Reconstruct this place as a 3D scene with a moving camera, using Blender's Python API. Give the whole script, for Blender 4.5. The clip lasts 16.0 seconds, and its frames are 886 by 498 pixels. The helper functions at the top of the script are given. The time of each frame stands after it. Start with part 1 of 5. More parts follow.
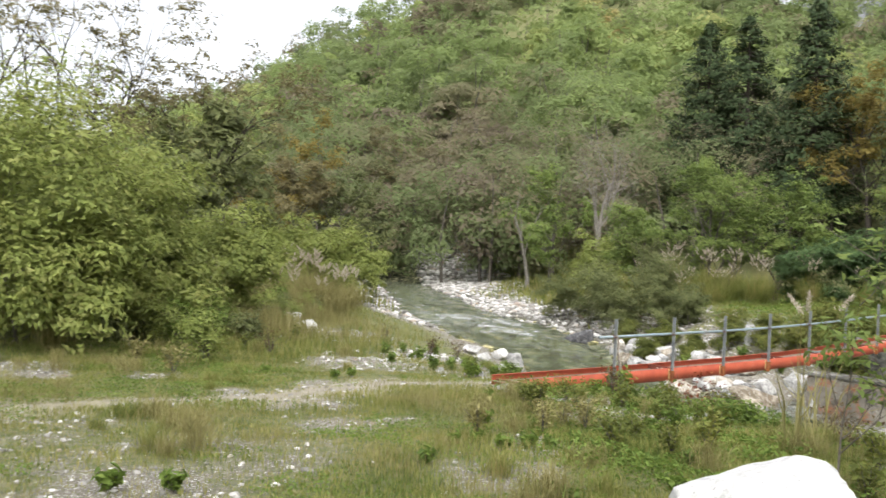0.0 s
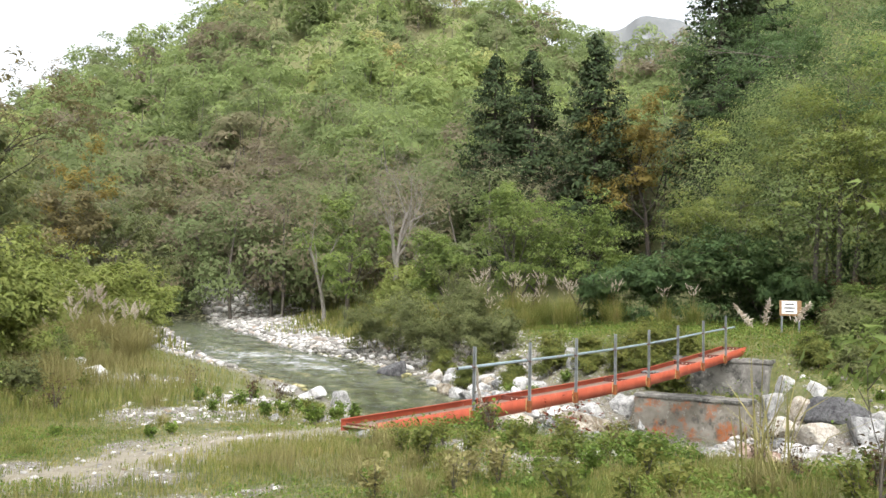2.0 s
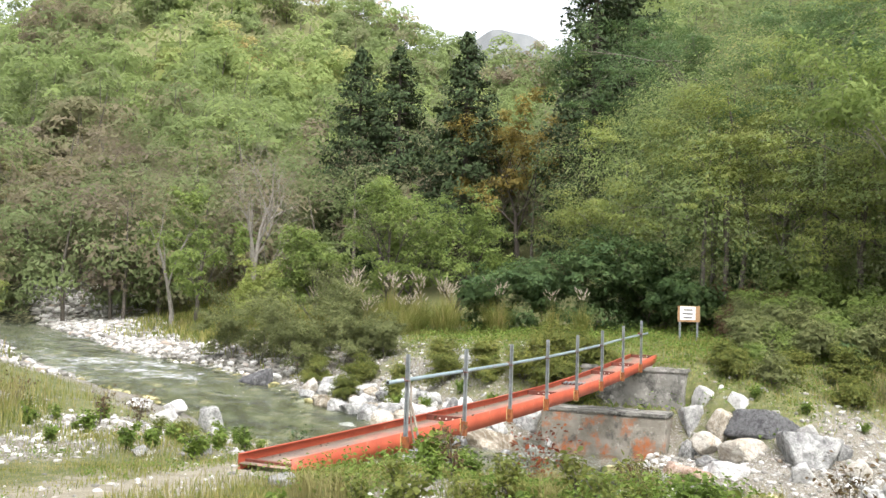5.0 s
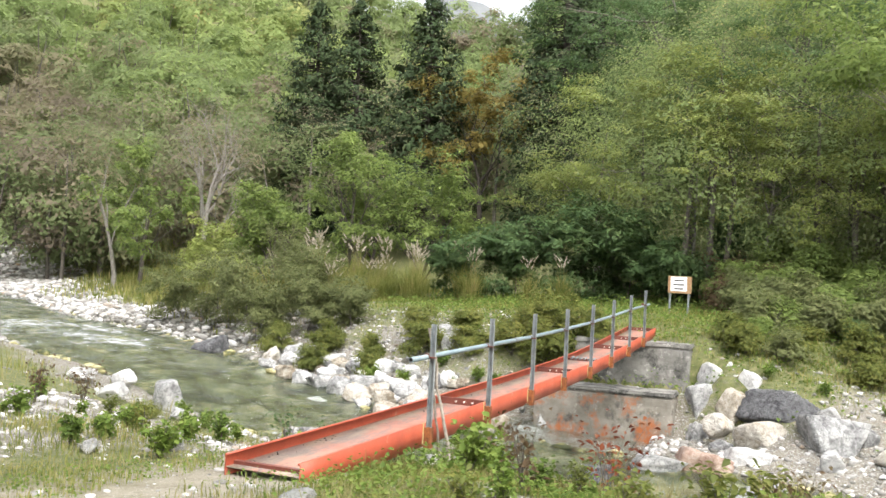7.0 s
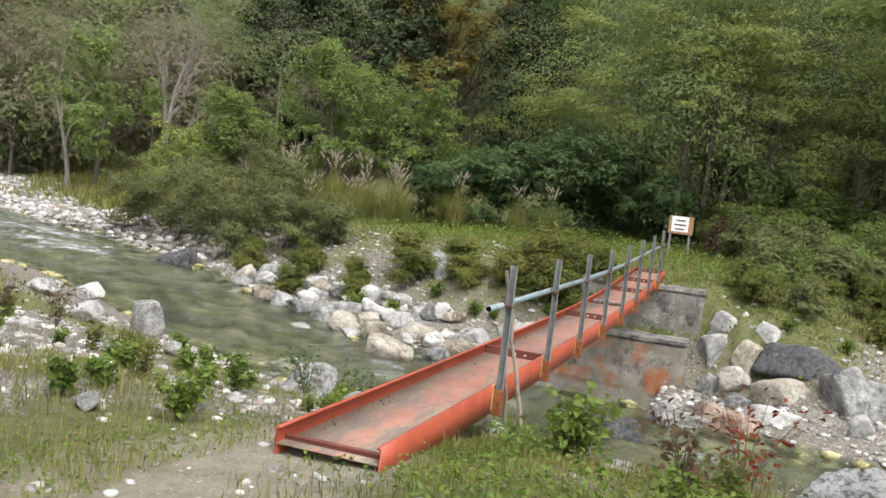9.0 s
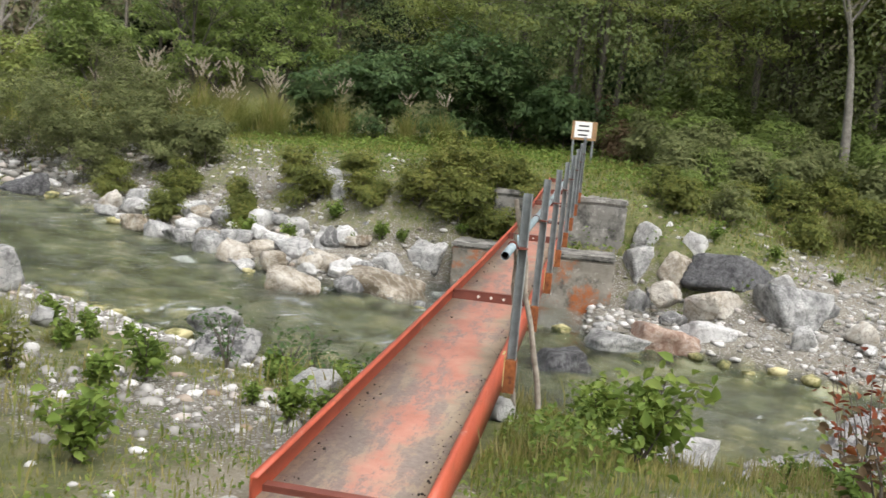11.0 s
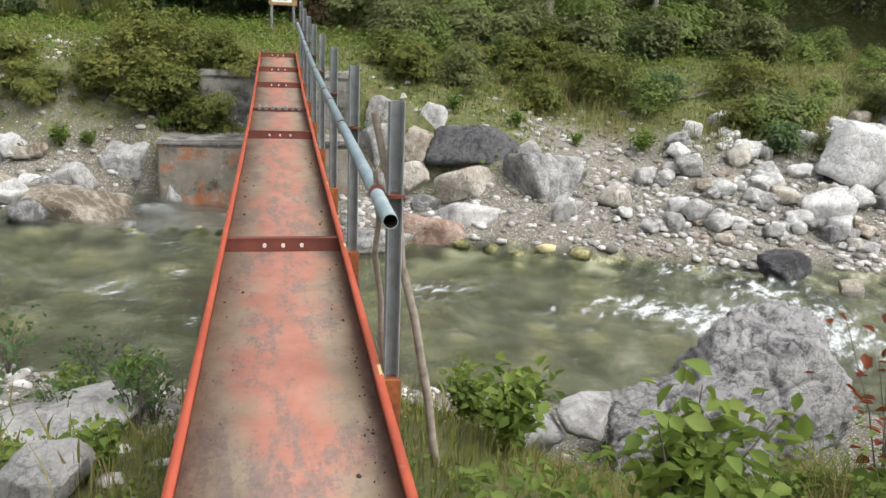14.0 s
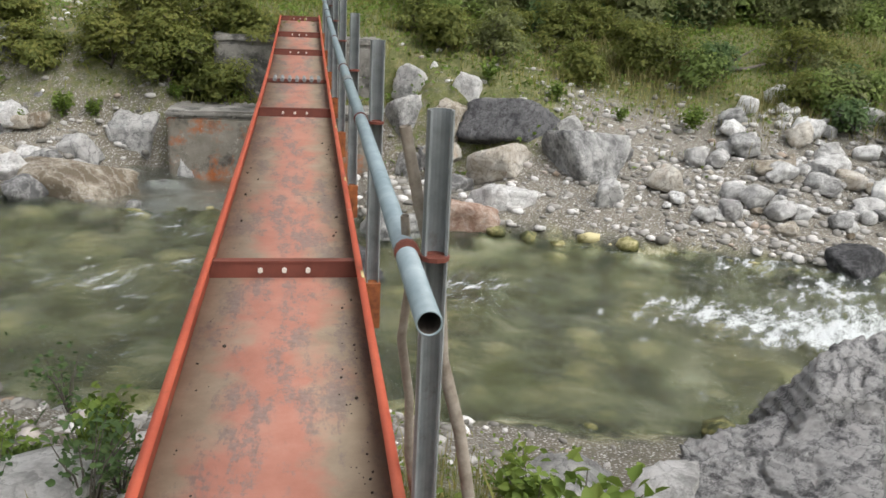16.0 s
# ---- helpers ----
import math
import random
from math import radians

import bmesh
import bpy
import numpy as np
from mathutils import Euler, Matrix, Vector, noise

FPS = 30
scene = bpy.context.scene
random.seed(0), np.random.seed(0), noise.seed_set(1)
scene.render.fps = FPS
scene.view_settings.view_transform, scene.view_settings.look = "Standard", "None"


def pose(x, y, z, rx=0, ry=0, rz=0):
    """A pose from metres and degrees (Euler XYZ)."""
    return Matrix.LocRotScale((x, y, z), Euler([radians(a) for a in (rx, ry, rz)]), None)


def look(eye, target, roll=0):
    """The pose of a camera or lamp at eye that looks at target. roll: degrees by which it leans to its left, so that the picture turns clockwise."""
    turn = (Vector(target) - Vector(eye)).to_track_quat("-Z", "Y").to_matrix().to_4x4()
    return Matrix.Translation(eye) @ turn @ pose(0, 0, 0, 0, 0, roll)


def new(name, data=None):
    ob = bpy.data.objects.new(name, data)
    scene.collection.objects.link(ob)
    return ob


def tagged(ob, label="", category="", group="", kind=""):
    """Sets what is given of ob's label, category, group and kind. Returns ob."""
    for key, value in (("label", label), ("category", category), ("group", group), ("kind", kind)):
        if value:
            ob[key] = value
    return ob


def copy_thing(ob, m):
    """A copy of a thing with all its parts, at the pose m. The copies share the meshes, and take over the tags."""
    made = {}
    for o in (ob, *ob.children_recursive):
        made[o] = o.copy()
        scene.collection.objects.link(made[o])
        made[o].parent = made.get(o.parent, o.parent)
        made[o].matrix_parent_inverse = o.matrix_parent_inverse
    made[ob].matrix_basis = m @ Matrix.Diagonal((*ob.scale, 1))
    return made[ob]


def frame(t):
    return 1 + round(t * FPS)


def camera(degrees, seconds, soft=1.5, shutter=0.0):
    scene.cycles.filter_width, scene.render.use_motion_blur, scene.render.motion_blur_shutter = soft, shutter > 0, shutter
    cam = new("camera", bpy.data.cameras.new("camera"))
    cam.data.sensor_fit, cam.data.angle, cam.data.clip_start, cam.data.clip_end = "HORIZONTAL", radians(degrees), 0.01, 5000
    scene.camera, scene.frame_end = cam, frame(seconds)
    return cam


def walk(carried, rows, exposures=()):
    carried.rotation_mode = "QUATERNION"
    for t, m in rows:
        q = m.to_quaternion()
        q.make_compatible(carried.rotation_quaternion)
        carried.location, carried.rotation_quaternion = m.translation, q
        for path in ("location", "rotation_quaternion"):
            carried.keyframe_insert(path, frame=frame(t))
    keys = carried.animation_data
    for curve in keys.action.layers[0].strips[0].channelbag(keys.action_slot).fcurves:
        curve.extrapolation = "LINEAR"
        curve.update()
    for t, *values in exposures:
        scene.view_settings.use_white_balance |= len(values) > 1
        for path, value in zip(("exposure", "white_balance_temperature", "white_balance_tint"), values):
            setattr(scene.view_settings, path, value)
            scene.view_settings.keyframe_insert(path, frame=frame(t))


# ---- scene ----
cam = camera(53.2, 16.0, shutter=0.15)
PATH = [
    (0, (-1.285, -3.008, 2.483), (-1.152, -1.012, 2.508), 3.1),
    (0.5, (-1.485, -2.251, 2.382), (-1.11, -0.287, 2.409), 1.4),
    (1, (-1.721, -1.677, 2.362), (-1.376, 0.292, 2.421), 0.2),
    (1.5, (-1.891, -1.015, 2.29), (-1.551, 0.953, 2.394), 0.2),
    (2, (-2.037, -0.32, 2.258), (-1.427, 1.581, 2.378), 1.2),
    (2.5, (-2.164, 0.037, 2.213), (-1.59, 1.952, 2.273), 1.0),
    (3, (-2.172, 0.81, 2.143), (-1.286, 2.602, 2.215), 2.5),
    (3.5, (-2.127, 1.563, 2.069), (-1.41, 3.429, 2.142), 1.8),
    (4, (-2.082, 2.285, 2.05), (-1.18, 4.061, 2.23), 3.0),
    (4.2, (-2.092, 2.562, 2.095), (-1.189, 4.341, 2.247), 2.3),
    (6.3, (-1.718, 5.349, 2.003), (-0.687, 7.057, 2.152), 1.4),
    (6.5, (-1.751, 5.636, 1.99), (-0.641, 7.294, 2.13), 1.5),
    (7, (-1.626, 6.588, 1.924), (-0.592, 8.298, 2), 3.1),
    (7.5, (-1.643, 7.063, 1.965), (-0.626, 8.785, 1.991), 4.6),
    (8, (-1.611, 7.87, 1.903), (-0.535, 9.552, 1.789), 5),
    (8.5, (-1.609, 8.578, 1.894), (-0.553, 10.268, 1.733), 6.9),
    (8.7, (-1.678, 8.714, 1.892), (-0.586, 10.387, 1.805), 6.8),
    (10.8, (-1.043, 11.31, 1.815), (0.281, 12.788, 1.565), 5.1),
    (11, (-1.015, 11.429, 1.793), (0.36, 12.858, 1.536), 5.2),
    (11.5, (-0.562, 12.131, 1.739), (1.002, 13.36, 1.527), 5.9),
    (12, (-0.454, 12.506, 1.757), (1.046, 13.801, 1.487), 6),
    (12.5, (-0.333, 12.912, 1.757), (1.276, 14.073, 1.507), 4.8),
    (13, (-0.025, 13.264, 1.749), (1.645, 14.333, 1.491), 3.6),
    (13.5, (0.286, 13.59, 1.759), (1.981, 14.559, 1.326), 4.2),
    (14, (0.529, 13.791, 1.758), (2.278, 14.622, 1.257), 2.2),
    (14.5, (0.981, 13.978, 1.725), (2.686, 14.918, 1.267), 1.1),
    (15, (1.234, 14.039, 1.722), (2.983, 14.892, 1.26), 2.1),
    (15.5, (1.488, 14.272, 1.72), (3.248, 15.086, 1.229), 3.1),
    (16, (1.736, 14.503, 1.742), (3.441, 15.373, 1.163), 2.8),
]
walk(cam, [(t, look(eye, target, roll)) for t, eye, target, roll in PATH],
     [(0, 1.3), (2.5, 1.5), (4, 1.6), (6.5, 1.75), (7.5, 1.55), (8.5, 1.15), (11, 1.1), (12.5, 1.15), (16, 0.85)])

# ---- light ----
world = bpy.data.worlds.new("overcast_sky")
scene.world = world
world.use_nodes = True
wn = world.node_tree.nodes
wl = world.node_tree.links
sky = wn.new("ShaderNodeTexSky")
sky.sky_type = "NISHITA"
sky.sun_disc = False
sky.sun_elevation = radians(55)
sky.sun_rotation = radians(200)
sky.air_density = 1.0
sky.dust_density = 4.0
pale = wn.new("ShaderNodeHueSaturation")
pale.inputs["Saturation"].default_value = 0.22
wl.new(sky.outputs[0], pale.inputs["Color"])
wl.new(pale.outputs[0], wn["Background"].inputs["Color"])
wn["Background"].inputs["Strength"].default_value = 0.15
sun_data = bpy.data.lights.new("sun", "SUN")
sun_data.energy = 0.9
sun_data.angle = radians(60)
sun_data.color = (1.0, 0.96, 0.9)
sun = new("sun", sun_data)
sun.rotation_euler = (radians(35), 0, radians(200 - 180))

rng = np.random.default_rng(7)


# ---- helpers of this scene ----
def smooth(x):
    x = np.clip(x, 0, 1)
    return x * x * (3 - 2 * x)


def lattice(ix, iy, seed):
    h = (ix * 374761393 + iy * 668265263 + seed * 974711) & 0x7FFFFFFF
    h = ((h ^ (h >> 13)) * 1274126177) & 0x7FFFFFFF
    return ((h ^ (h >> 16)) & 0xFFFF) / 65535.0


def vnoise(x, y, scale, seed=0):
    """Smooth value noise in -1..1 over the plan."""
    x, y = np.asarray(x, float) / scale, np.asarray(y, float) / scale
    ix, iy = np.floor(x).astype(np.int64), np.floor(y).astype(np.int64)
    fx, fy = smooth(x - ix), smooth(y - iy)
    a, b = lattice(ix, iy, seed), lattice(ix + 1, iy, seed)
    c, d = lattice(ix, iy + 1, seed), lattice(ix + 1, iy + 1, seed)
    return 2 * ((a * (1 - fx) + b * fx) * (1 - fy) + (c * (1 - fx) + d * fx) * fy) - 1


def mesh(name, verts, faces, mats=(), shade=False):
    """A mesh from arrays: faces is an (n, k) array of one face size, or a list of such arrays."""
    me = bpy.data.meshes.new(name)
    verts = np.asarray(verts, np.float32)
    groups = faces if isinstance(faces, list) else [faces]
    groups = [np.asarray(g, np.int32) for g in groups if len(g)]
    loops = np.concatenate([g.ravel() for g in groups])
    sizes = np.concatenate([np.full(len(g), g.shape[1], np.int32) for g in groups])
    starts = np.concatenate([[0], np.cumsum(sizes)[:-1]]).astype(np.int32)
    me.vertices.add(len(verts))
    me.vertices.foreach_set("co", verts.ravel())
    me.loops.add(len(loops))
    me.loops.foreach_set("vertex_index", loops)
    me.polygons.add(len(sizes))
    me.polygons.foreach_set("loop_start", starts)
    me.polygons.foreach_set("loop_total", sizes)
    if shade:
        me.polygons.foreach_set("use_smooth", np.ones(len(sizes), bool))
    me.update(calc_edges=True)
    for m in mats:
        me.materials.append(m)
    return me


def soft_shading(me, normals):
    """Shades small leaves by the bulk of the crown that they belong to."""
    me.polygons.foreach_set("use_smooth", np.ones(len(me.polygons), bool))
    n = np.asarray(normals, np.float32)
    n = n / (np.linalg.norm(n, axis=1)[:, None] + 1e-9)
    me.normals_split_custom_set_from_vertices(n)
    return me


def attribute(me, name, values):
    at = me.attributes.new(name, "FLOAT", "POINT")
    at.data.foreach_set("value", np.asarray(values, np.float32))


def child(name, me, parent, label=""):
    ob = new(name, me)
    ob.parent = parent
    if label:
        ob["label"] = label
    return ob


def part(name, bm, material, parent, label=""):
    me = bpy.data.meshes.new(name)
    bm.to_mesh(me)
    bm.free()
    me.materials.append(material)
    return child(name, me, parent, label)


# ---- materials ----
def nodes_of(name):
    m = bpy.data.materials.new(name)
    m.use_nodes = True
    t = m.node_tree
    return m, t, t.nodes["Principled BSDF"]


def ramp(t, stops):
    r = t.nodes.new("ShaderNodeValToRGB")
    e = r.color_ramp.elements
    while len(e) < len(stops):
        e.new(0.5)
    for el, (p, c) in zip(e, stops):
        el.position, el.color = p, (*c, 1)
    return r


def noise_node(t, scale, detail=4, rough=0.6, vec=None):
    n = t.nodes.new("ShaderNodeTexNoise")
    n.inputs["Scale"].default_value = scale
    n.inputs["Detail"].default_value = detail
    n.inputs["Roughness"].default_value = rough
    if vec is not None:
        t.links.new(vec, n.inputs["Vector"])
    return n


def mix(t, fac, a, b, blend="MIX"):
    n = t.nodes.new("ShaderNodeMix")
    n.data_type, n.blend_type = "RGBA", blend
    for k, v in ((0, fac), (6, a), (7, b)):
        if hasattr(v, "links"):
            t.links.new(v, n.inputs[k])
        else:
            n.inputs[k].default_value = v if k == 0 else (*v, 1)
    return n.outputs[2]


def remap(t, value, a, b, lo=0.0, hi=1.0):
    n = t.nodes.new("ShaderNodeMapRange")
    t.links.new(value, n.inputs[0])
    for k, v in zip((1, 2, 3, 4), (a, b, lo, hi)):
        n.inputs[k].default_value = v
    return n.outputs[0]


def world_pos(t):
    return t.nodes.new("ShaderNodeNewGeometry").outputs["Position"]


def bump(t, p, height, strength, dist):
    b = t.nodes.new("ShaderNodeBump")
    b.inputs["Strength"].default_value = strength
    b.inputs["Distance"].default_value = dist
    t.links.new(height, b.inputs["Height"])
    t.links.new(b.outputs[0], p.inputs["Normal"])


def foliage(name, stops, through_light=0.45, rough=0.6):
    """Leaves: colour varies from leaf to leaf and over the plant, and light passes through."""
    m, t, p = nodes_of(name)
    isl = t.nodes.new("ShaderNodeNewGeometry").outputs["Random Per Island"]
    big = noise_node(t, 0.9, 3, 0.6, world_pos(t))
    add = t.nodes.new("ShaderNodeMath")
    add.operation = "MULTIPLY_ADD"
    t.links.new(isl, add.inputs[0])
    add.inputs[1].default_value = 0.55
    t.links.new(remap(t, big.outputs[0], 0.3, 0.7, 0, 0.45), add.inputs[2])
    r = ramp(t, stops)
    t.links.new(add.outputs[0], r.inputs[0])
    t.links.new(r.outputs[0], p.inputs["Base Color"])
    p.inputs["Roughness"].default_value = rough
    p.inputs["Specular IOR Level"].default_value = 0.25
    tr = t.nodes.new("ShaderNodeBsdfTranslucent")
    t.links.new(r.outputs[0], tr.inputs[0])
    mx = t.nodes.new("ShaderNodeMixShader")
    mx.inputs[0].default_value = through_light
    t.links.new(p.outputs[0], mx.inputs[1])
    t.links.new(tr.outputs[0], mx.inputs[2])
    t.links.new(mx.outputs[0], t.nodes["Material Output"].inputs[0])
    return m


def rough_surface(name, stops, scale, rough=0.85, bump_scale=20, bump_dist=0.01, spots=None, per_object=False, detail=6):
    """A mottled solid: colour from noise at two scales, fine relief, optional stains (colour, scale, low, high)."""
    m, t, p = nodes_of(name)
    pos = world_pos(t)
    a = noise_node(t, scale, detail, 0.65, pos)
    src = a.outputs[0]
    if per_object:
        info = t.nodes.new("ShaderNodeObjectInfo").outputs["Random"]
        ad = t.nodes.new("ShaderNodeMath")
        ad.operation = "ADD"
        t.links.new(src, ad.inputs[0])
        t.links.new(remap(t, info, 0, 1, -0.22, 0.22), ad.inputs[1])
        src = ad.outputs[0]
    r = ramp(t, stops)
    t.links.new(src, r.inputs[0])
    col = r.outputs[0]
    for colour, sc, lo, hi in spots or ():
        n = noise_node(t, sc, 5, 0.7, pos)
        col = mix(t, remap(t, n.outputs[0], lo, hi), col, colour)
    t.links.new(col, p.inputs["Base Color"])
    p.inputs["Roughness"].default_value = rough
    f = noise_node(t, bump_scale, 8, 0.7, pos)
    bump(t, p, f.outputs[0], 0.7, bump_dist)
    return m


LEAF_SPRING = foliage("leaf_bright_green", [(0.0, (0.1, 0.14, 0.042)), (0.45, (0.18, 0.245, 0.068)), (1.0, (0.28, 0.34, 0.1))], 0.52)
LEAF_OLIVE = foliage("leaf_olive", [(0.0, (0.0862, 0.0978, 0.0403)), (0.5, (0.155, 0.178, 0.069)), (1.0, (0.253, 0.27, 0.115))])
LEAF_WILLOW = foliage("leaf_willow", [(0.0, (0.12, 0.156, 0.0422)), (0.5, (0.264, 0.311, 0.0845)), (1.0, (0.3, 0.298, 0.106))])
LEAF_DARK = foliage("leaf_dark_green", [(0.0, (0.045, 0.08, 0.033)), (0.5, (0.095, 0.16, 0.058)), (1.0, (0.115, 0.15, 0.05))])
LEAF_CEDAR = foliage("leaf_cedar", [(0.0, (0.022, 0.038, 0.016)), (0.6, (0.048, 0.075, 0.028)), (1.0, (0.06, 0.06, 0.025))], 0.1, 0.8)
LEAF_OCHRE = foliage("leaf_ochre", [(0.0, (0.106, 0.0828, 0.025)), (0.5, (0.258, 0.202, 0.052)), (1.0, (0.247, 0.196, 0.052))])
LEAF_BROWN = foliage("leaf_brown_olive", [(0.0, (0.0884, 0.0774, 0.0398)), (0.5, (0.189, 0.166, 0.0774)), (1.0, (0.182, 0.156, 0.078))])
LEAF_RED = foliage("leaf_rust_red", [(0.0, (0.07, 0.015, 0.008)), (0.5, (0.2, 0.05, 0.02)), (1.0, (0.28, 0.12, 0.04))])
LEAF_BANK = foliage("leaf_bank_bush", [(0.0, (0.07, 0.09, 0.024)), (0.5, (0.165, 0.19, 0.046)), (1.0, (0.27, 0.26, 0.07))], 0.5)
LEAF_RUSTY = foliage("leaf_withered_vine", [(0.0, (0.06, 0.04, 0.022)), (0.5, (0.13, 0.085, 0.045)), (1.0, (0.14, 0.13, 0.06))])
LEAF_WEED = foliage("leaf_weed", [(0.0, (0.0598, 0.0975, 0.0215)), (0.5, (0.149, 0.221, 0.0429)), (1.0, (0.23, 0.28, 0.066))])
GRASS = foliage("grass_blade", [(0.0, (0.078, 0.102, 0.0286)), (0.4, (0.172, 0.205, 0.0501)), (0.75, (0.312, 0.287, 0.1)), (1.0, (0.408, 0.315, 0.154))])
STRAW = foliage("dry_grass", [(0.0, (0.149, 0.127, 0.046)), (0.5, (0.276, 0.253, 0.103)), (1.0, (0.36, 0.32, 0.16))])
PLUME = foliage("plume_silver", [(0.0, (0.35, 0.29, 0.22)), (0.5, (0.5, 0.44, 0.36)), (1.0, (0.66, 0.61, 0.54))])
BARK = rough_surface("bark_grey", [(0.3, (0.06, 0.05, 0.04)), (0.7, (0.17, 0.15, 0.125))], 8, 0.9, 30, 0.01)
BARK_PALE = rough_surface("bark_pale", [(0.3, (0.14, 0.125, 0.105)), (0.7, (0.3, 0.28, 0.25))], 7, 0.9, 30, 0.01)
BARK_DARK = rough_surface("bark_dark", [(0.3, (0.022, 0.017, 0.013)), (0.7, (0.06, 0.048, 0.038))], 8, 0.9, 30, 0.01)

# ---- plan: river, banks, hills ----
BX, BY, UX, UY = 1.0, 14.6, 0.806, 0.592


def B(s, w, z):
    """A place by the bridge: s along it from its near end, w to the downstream side."""
    return Vector((BX + UX * s + UY * w, BY + UY * s - UX * w, z))


def sw_of(x, y):
    return (x - BX) * UX + (y - BY) * UY, (x - BX) * UY - (y - BY) * UX


RIVER = np.array([(-14, 190, 4), (-3, 120, 4), (1.5, 80, 3.5), (3, 57, 3.5), (4.8, 46.7, 4.5), (6.3, 36, 3.3), (6.6, 31, 2.8),
                  (7.1, 27, 2.7), (8.2, 23.6, 3.2), (9.7, 20.9, 3.4), (11.8, 17.6, 3.4), (13.4, 13.8, 3.0), (18, 5, 3.4), (32, -14, 4), (80, -60, 5)])


def water_z(x, y):
    w = sw_of(x, y)[1]
    return np.where(w > -12, -1.85 - 0.045 * w, -1.31 + (-w - 12) * 0.02)


def river_side(x, y):
    """How far outside the water's edge a place lies (below 0: in the water), and 1 on the far bank, -1 on the near one."""
    best, side, half = np.full(np.shape(x), 1e9), np.ones(np.shape(x)), np.ones(np.shape(x))
    for (ax, ay, ah), (bx, by, bh) in zip(RIVER[:-1], RIVER[1:]):
        dx, dy = bx - ax, by - ay
        k = np.clip(((x - ax) * dx + (y - ay) * dy) / (dx * dx + dy * dy), 0, 1)
        ex, ey = x - ax - k * dx, y - ay - k * dy
        d = np.hypot(ex, ey)
        near = d < best
        best = np.where(near, d, best)
        half = np.where(near, ah + (bh - ah) * k, half)
        side = np.where(near, np.where(dx * ey - dy * ex > 0, 1.0, -1.0), side)
    wob = 0.35 * vnoise(x, y, 2.3, 3) + 0.2 * vnoise(x, y, 0.9, 4)
    return best - half + wob, side


AZ = [-180, -60, -30, -14, -10, -5, 0, 2.5, 10, 18.4, 23.7, 28.5, 35, 40, 60, 100, 140, 180]
EL = [10, 9, 6, 7, 9.5, 13, 15.2, 17, 20.5, 18.8, 16.4, 14.2, 14.6, 24, 27, 25, 15, 10]
R0 = [90, 80, 90, 100, 100, 98, 96, 95, 92, 84, 76, 68, 54, 46, 41, 41, 60, 90]
RT = [300, 300, 320, 330, 330, 320, 310, 300, 290, 290, 290, 300, 300, 230, 190, 190, 250, 300]


def height(x, y):
    """The ground's height over the plan."""
    x, y = np.asarray(x, float), np.asarray(y, float)
    e, side = river_side(x, y)
    wz = water_z(x, y)
    near = np.interp(y, [-40, -3, 2.3, 8.5, 14, 30, 60, 120], [1.6, 0.93, 0.5, 0.3, 0.12, 0.1, 0.7, 2.0])
    s, w = sw_of(x, y)
    far = 0.62 + 0.045 * np.clip(e, 0, 30) + np.clip(-w - 20, 0, 60) * 0.02
    low = smooth((w - 3) / 5)
    far = far - 0.3 * low
    steep = np.interp(e, [0, 1.0, 2.2, 3.6, 5.0, 7.0], [0.03, 0.13, 0.3, 0.68, 0.9, 1.0])
    flats = np.interp(e, [0, 3, 8, 14], [0.03, 0.15, 0.35, 1.0])
    steep = steep + (flats - steep) * smooth((-w - 24) / 7)
    gentle = np.interp(e, [0, 2.0, 5.0, 9.0, 12.0], [0.03, 0.2, 0.5, 0.85, 1.0])
    shore = np.interp(e, [0, 1.5, 4.0, 6.5, 9.0], [0.04, 0.3, 0.72, 0.93, 1.0])
    slip = np.interp(e, [0, 2.0, 3.6, 5.5, 7.0], [0.02, 0.14, 0.42, 0.88, 1.0])
    shore = shore + (slip - shore) * smooth((w - 1.2) / 1.2) * smooth((12 - w) / 3)
    bank = wz + (np.where(side > 0, far, near) - wz) * np.where(side > 0, steep + (gentle - steep) * low, shore)
    seat = smooth((4.2 - np.abs(w - 0.4)) / 1.2) * smooth((s - 12.5) / 1.0) * smooth((17.4 - s) / 0.8)
    bank = np.where(e > 0, bank + (np.minimum(bank, -1.75) - bank) * seat, bank)
    ledge = smooth((2.6 - np.abs(w - 0.4)) / 0.7) * smooth((s - 16.8) / 0.5) * smooth((18.3 - s) / 0.3)
    bank = np.where(e > 0, bank + (np.minimum(bank, -0.7) - bank) * ledge, bank)
    pool = smooth((2.2 - np.abs(w + 0.6)) / 0.6) * smooth((s - 12.0) / 1.5) * smooth((17.0 - s) / 0.3)
    bank = np.where(e > 0, bank + (np.minimum(bank, -2.2) - bank) * pool, bank)
    bed = wz - 0.45 * smooth(-e / 1.2)
    z = np.where(e > 0, bank + 0.02, bed)
    z = z + np.where(e > 0.3, 0.05 * vnoise(x, y, 1.7, 5) + 0.025 * vnoise(x, y, 0.6, 6), 0.05 * vnoise(x, y, 0.5, 8))
    r, az = np.hypot(x, y), np.degrees(np.arctan2(x, y))
    top, r0, rt = np.interp(az, AZ, EL), np.interp(az, AZ, R0), np.interp(az, AZ, RT)
    k = np.clip((r - r0) / (rt - r0), 0, 1.6)
    hill = rt * np.tan(np.radians(top)) * np.where(k < 1, k * (0.75 + 0.25 * k), 1 + 0.35 * (k - 1))
    hill = hill + np.clip(r - r0, 0, 60) / 60 * (5 * vnoise(x, y, 38, 11) + 1.6 * vnoise(x, y, 11, 12))
    return z + np.where(k > 0, hill, 0)


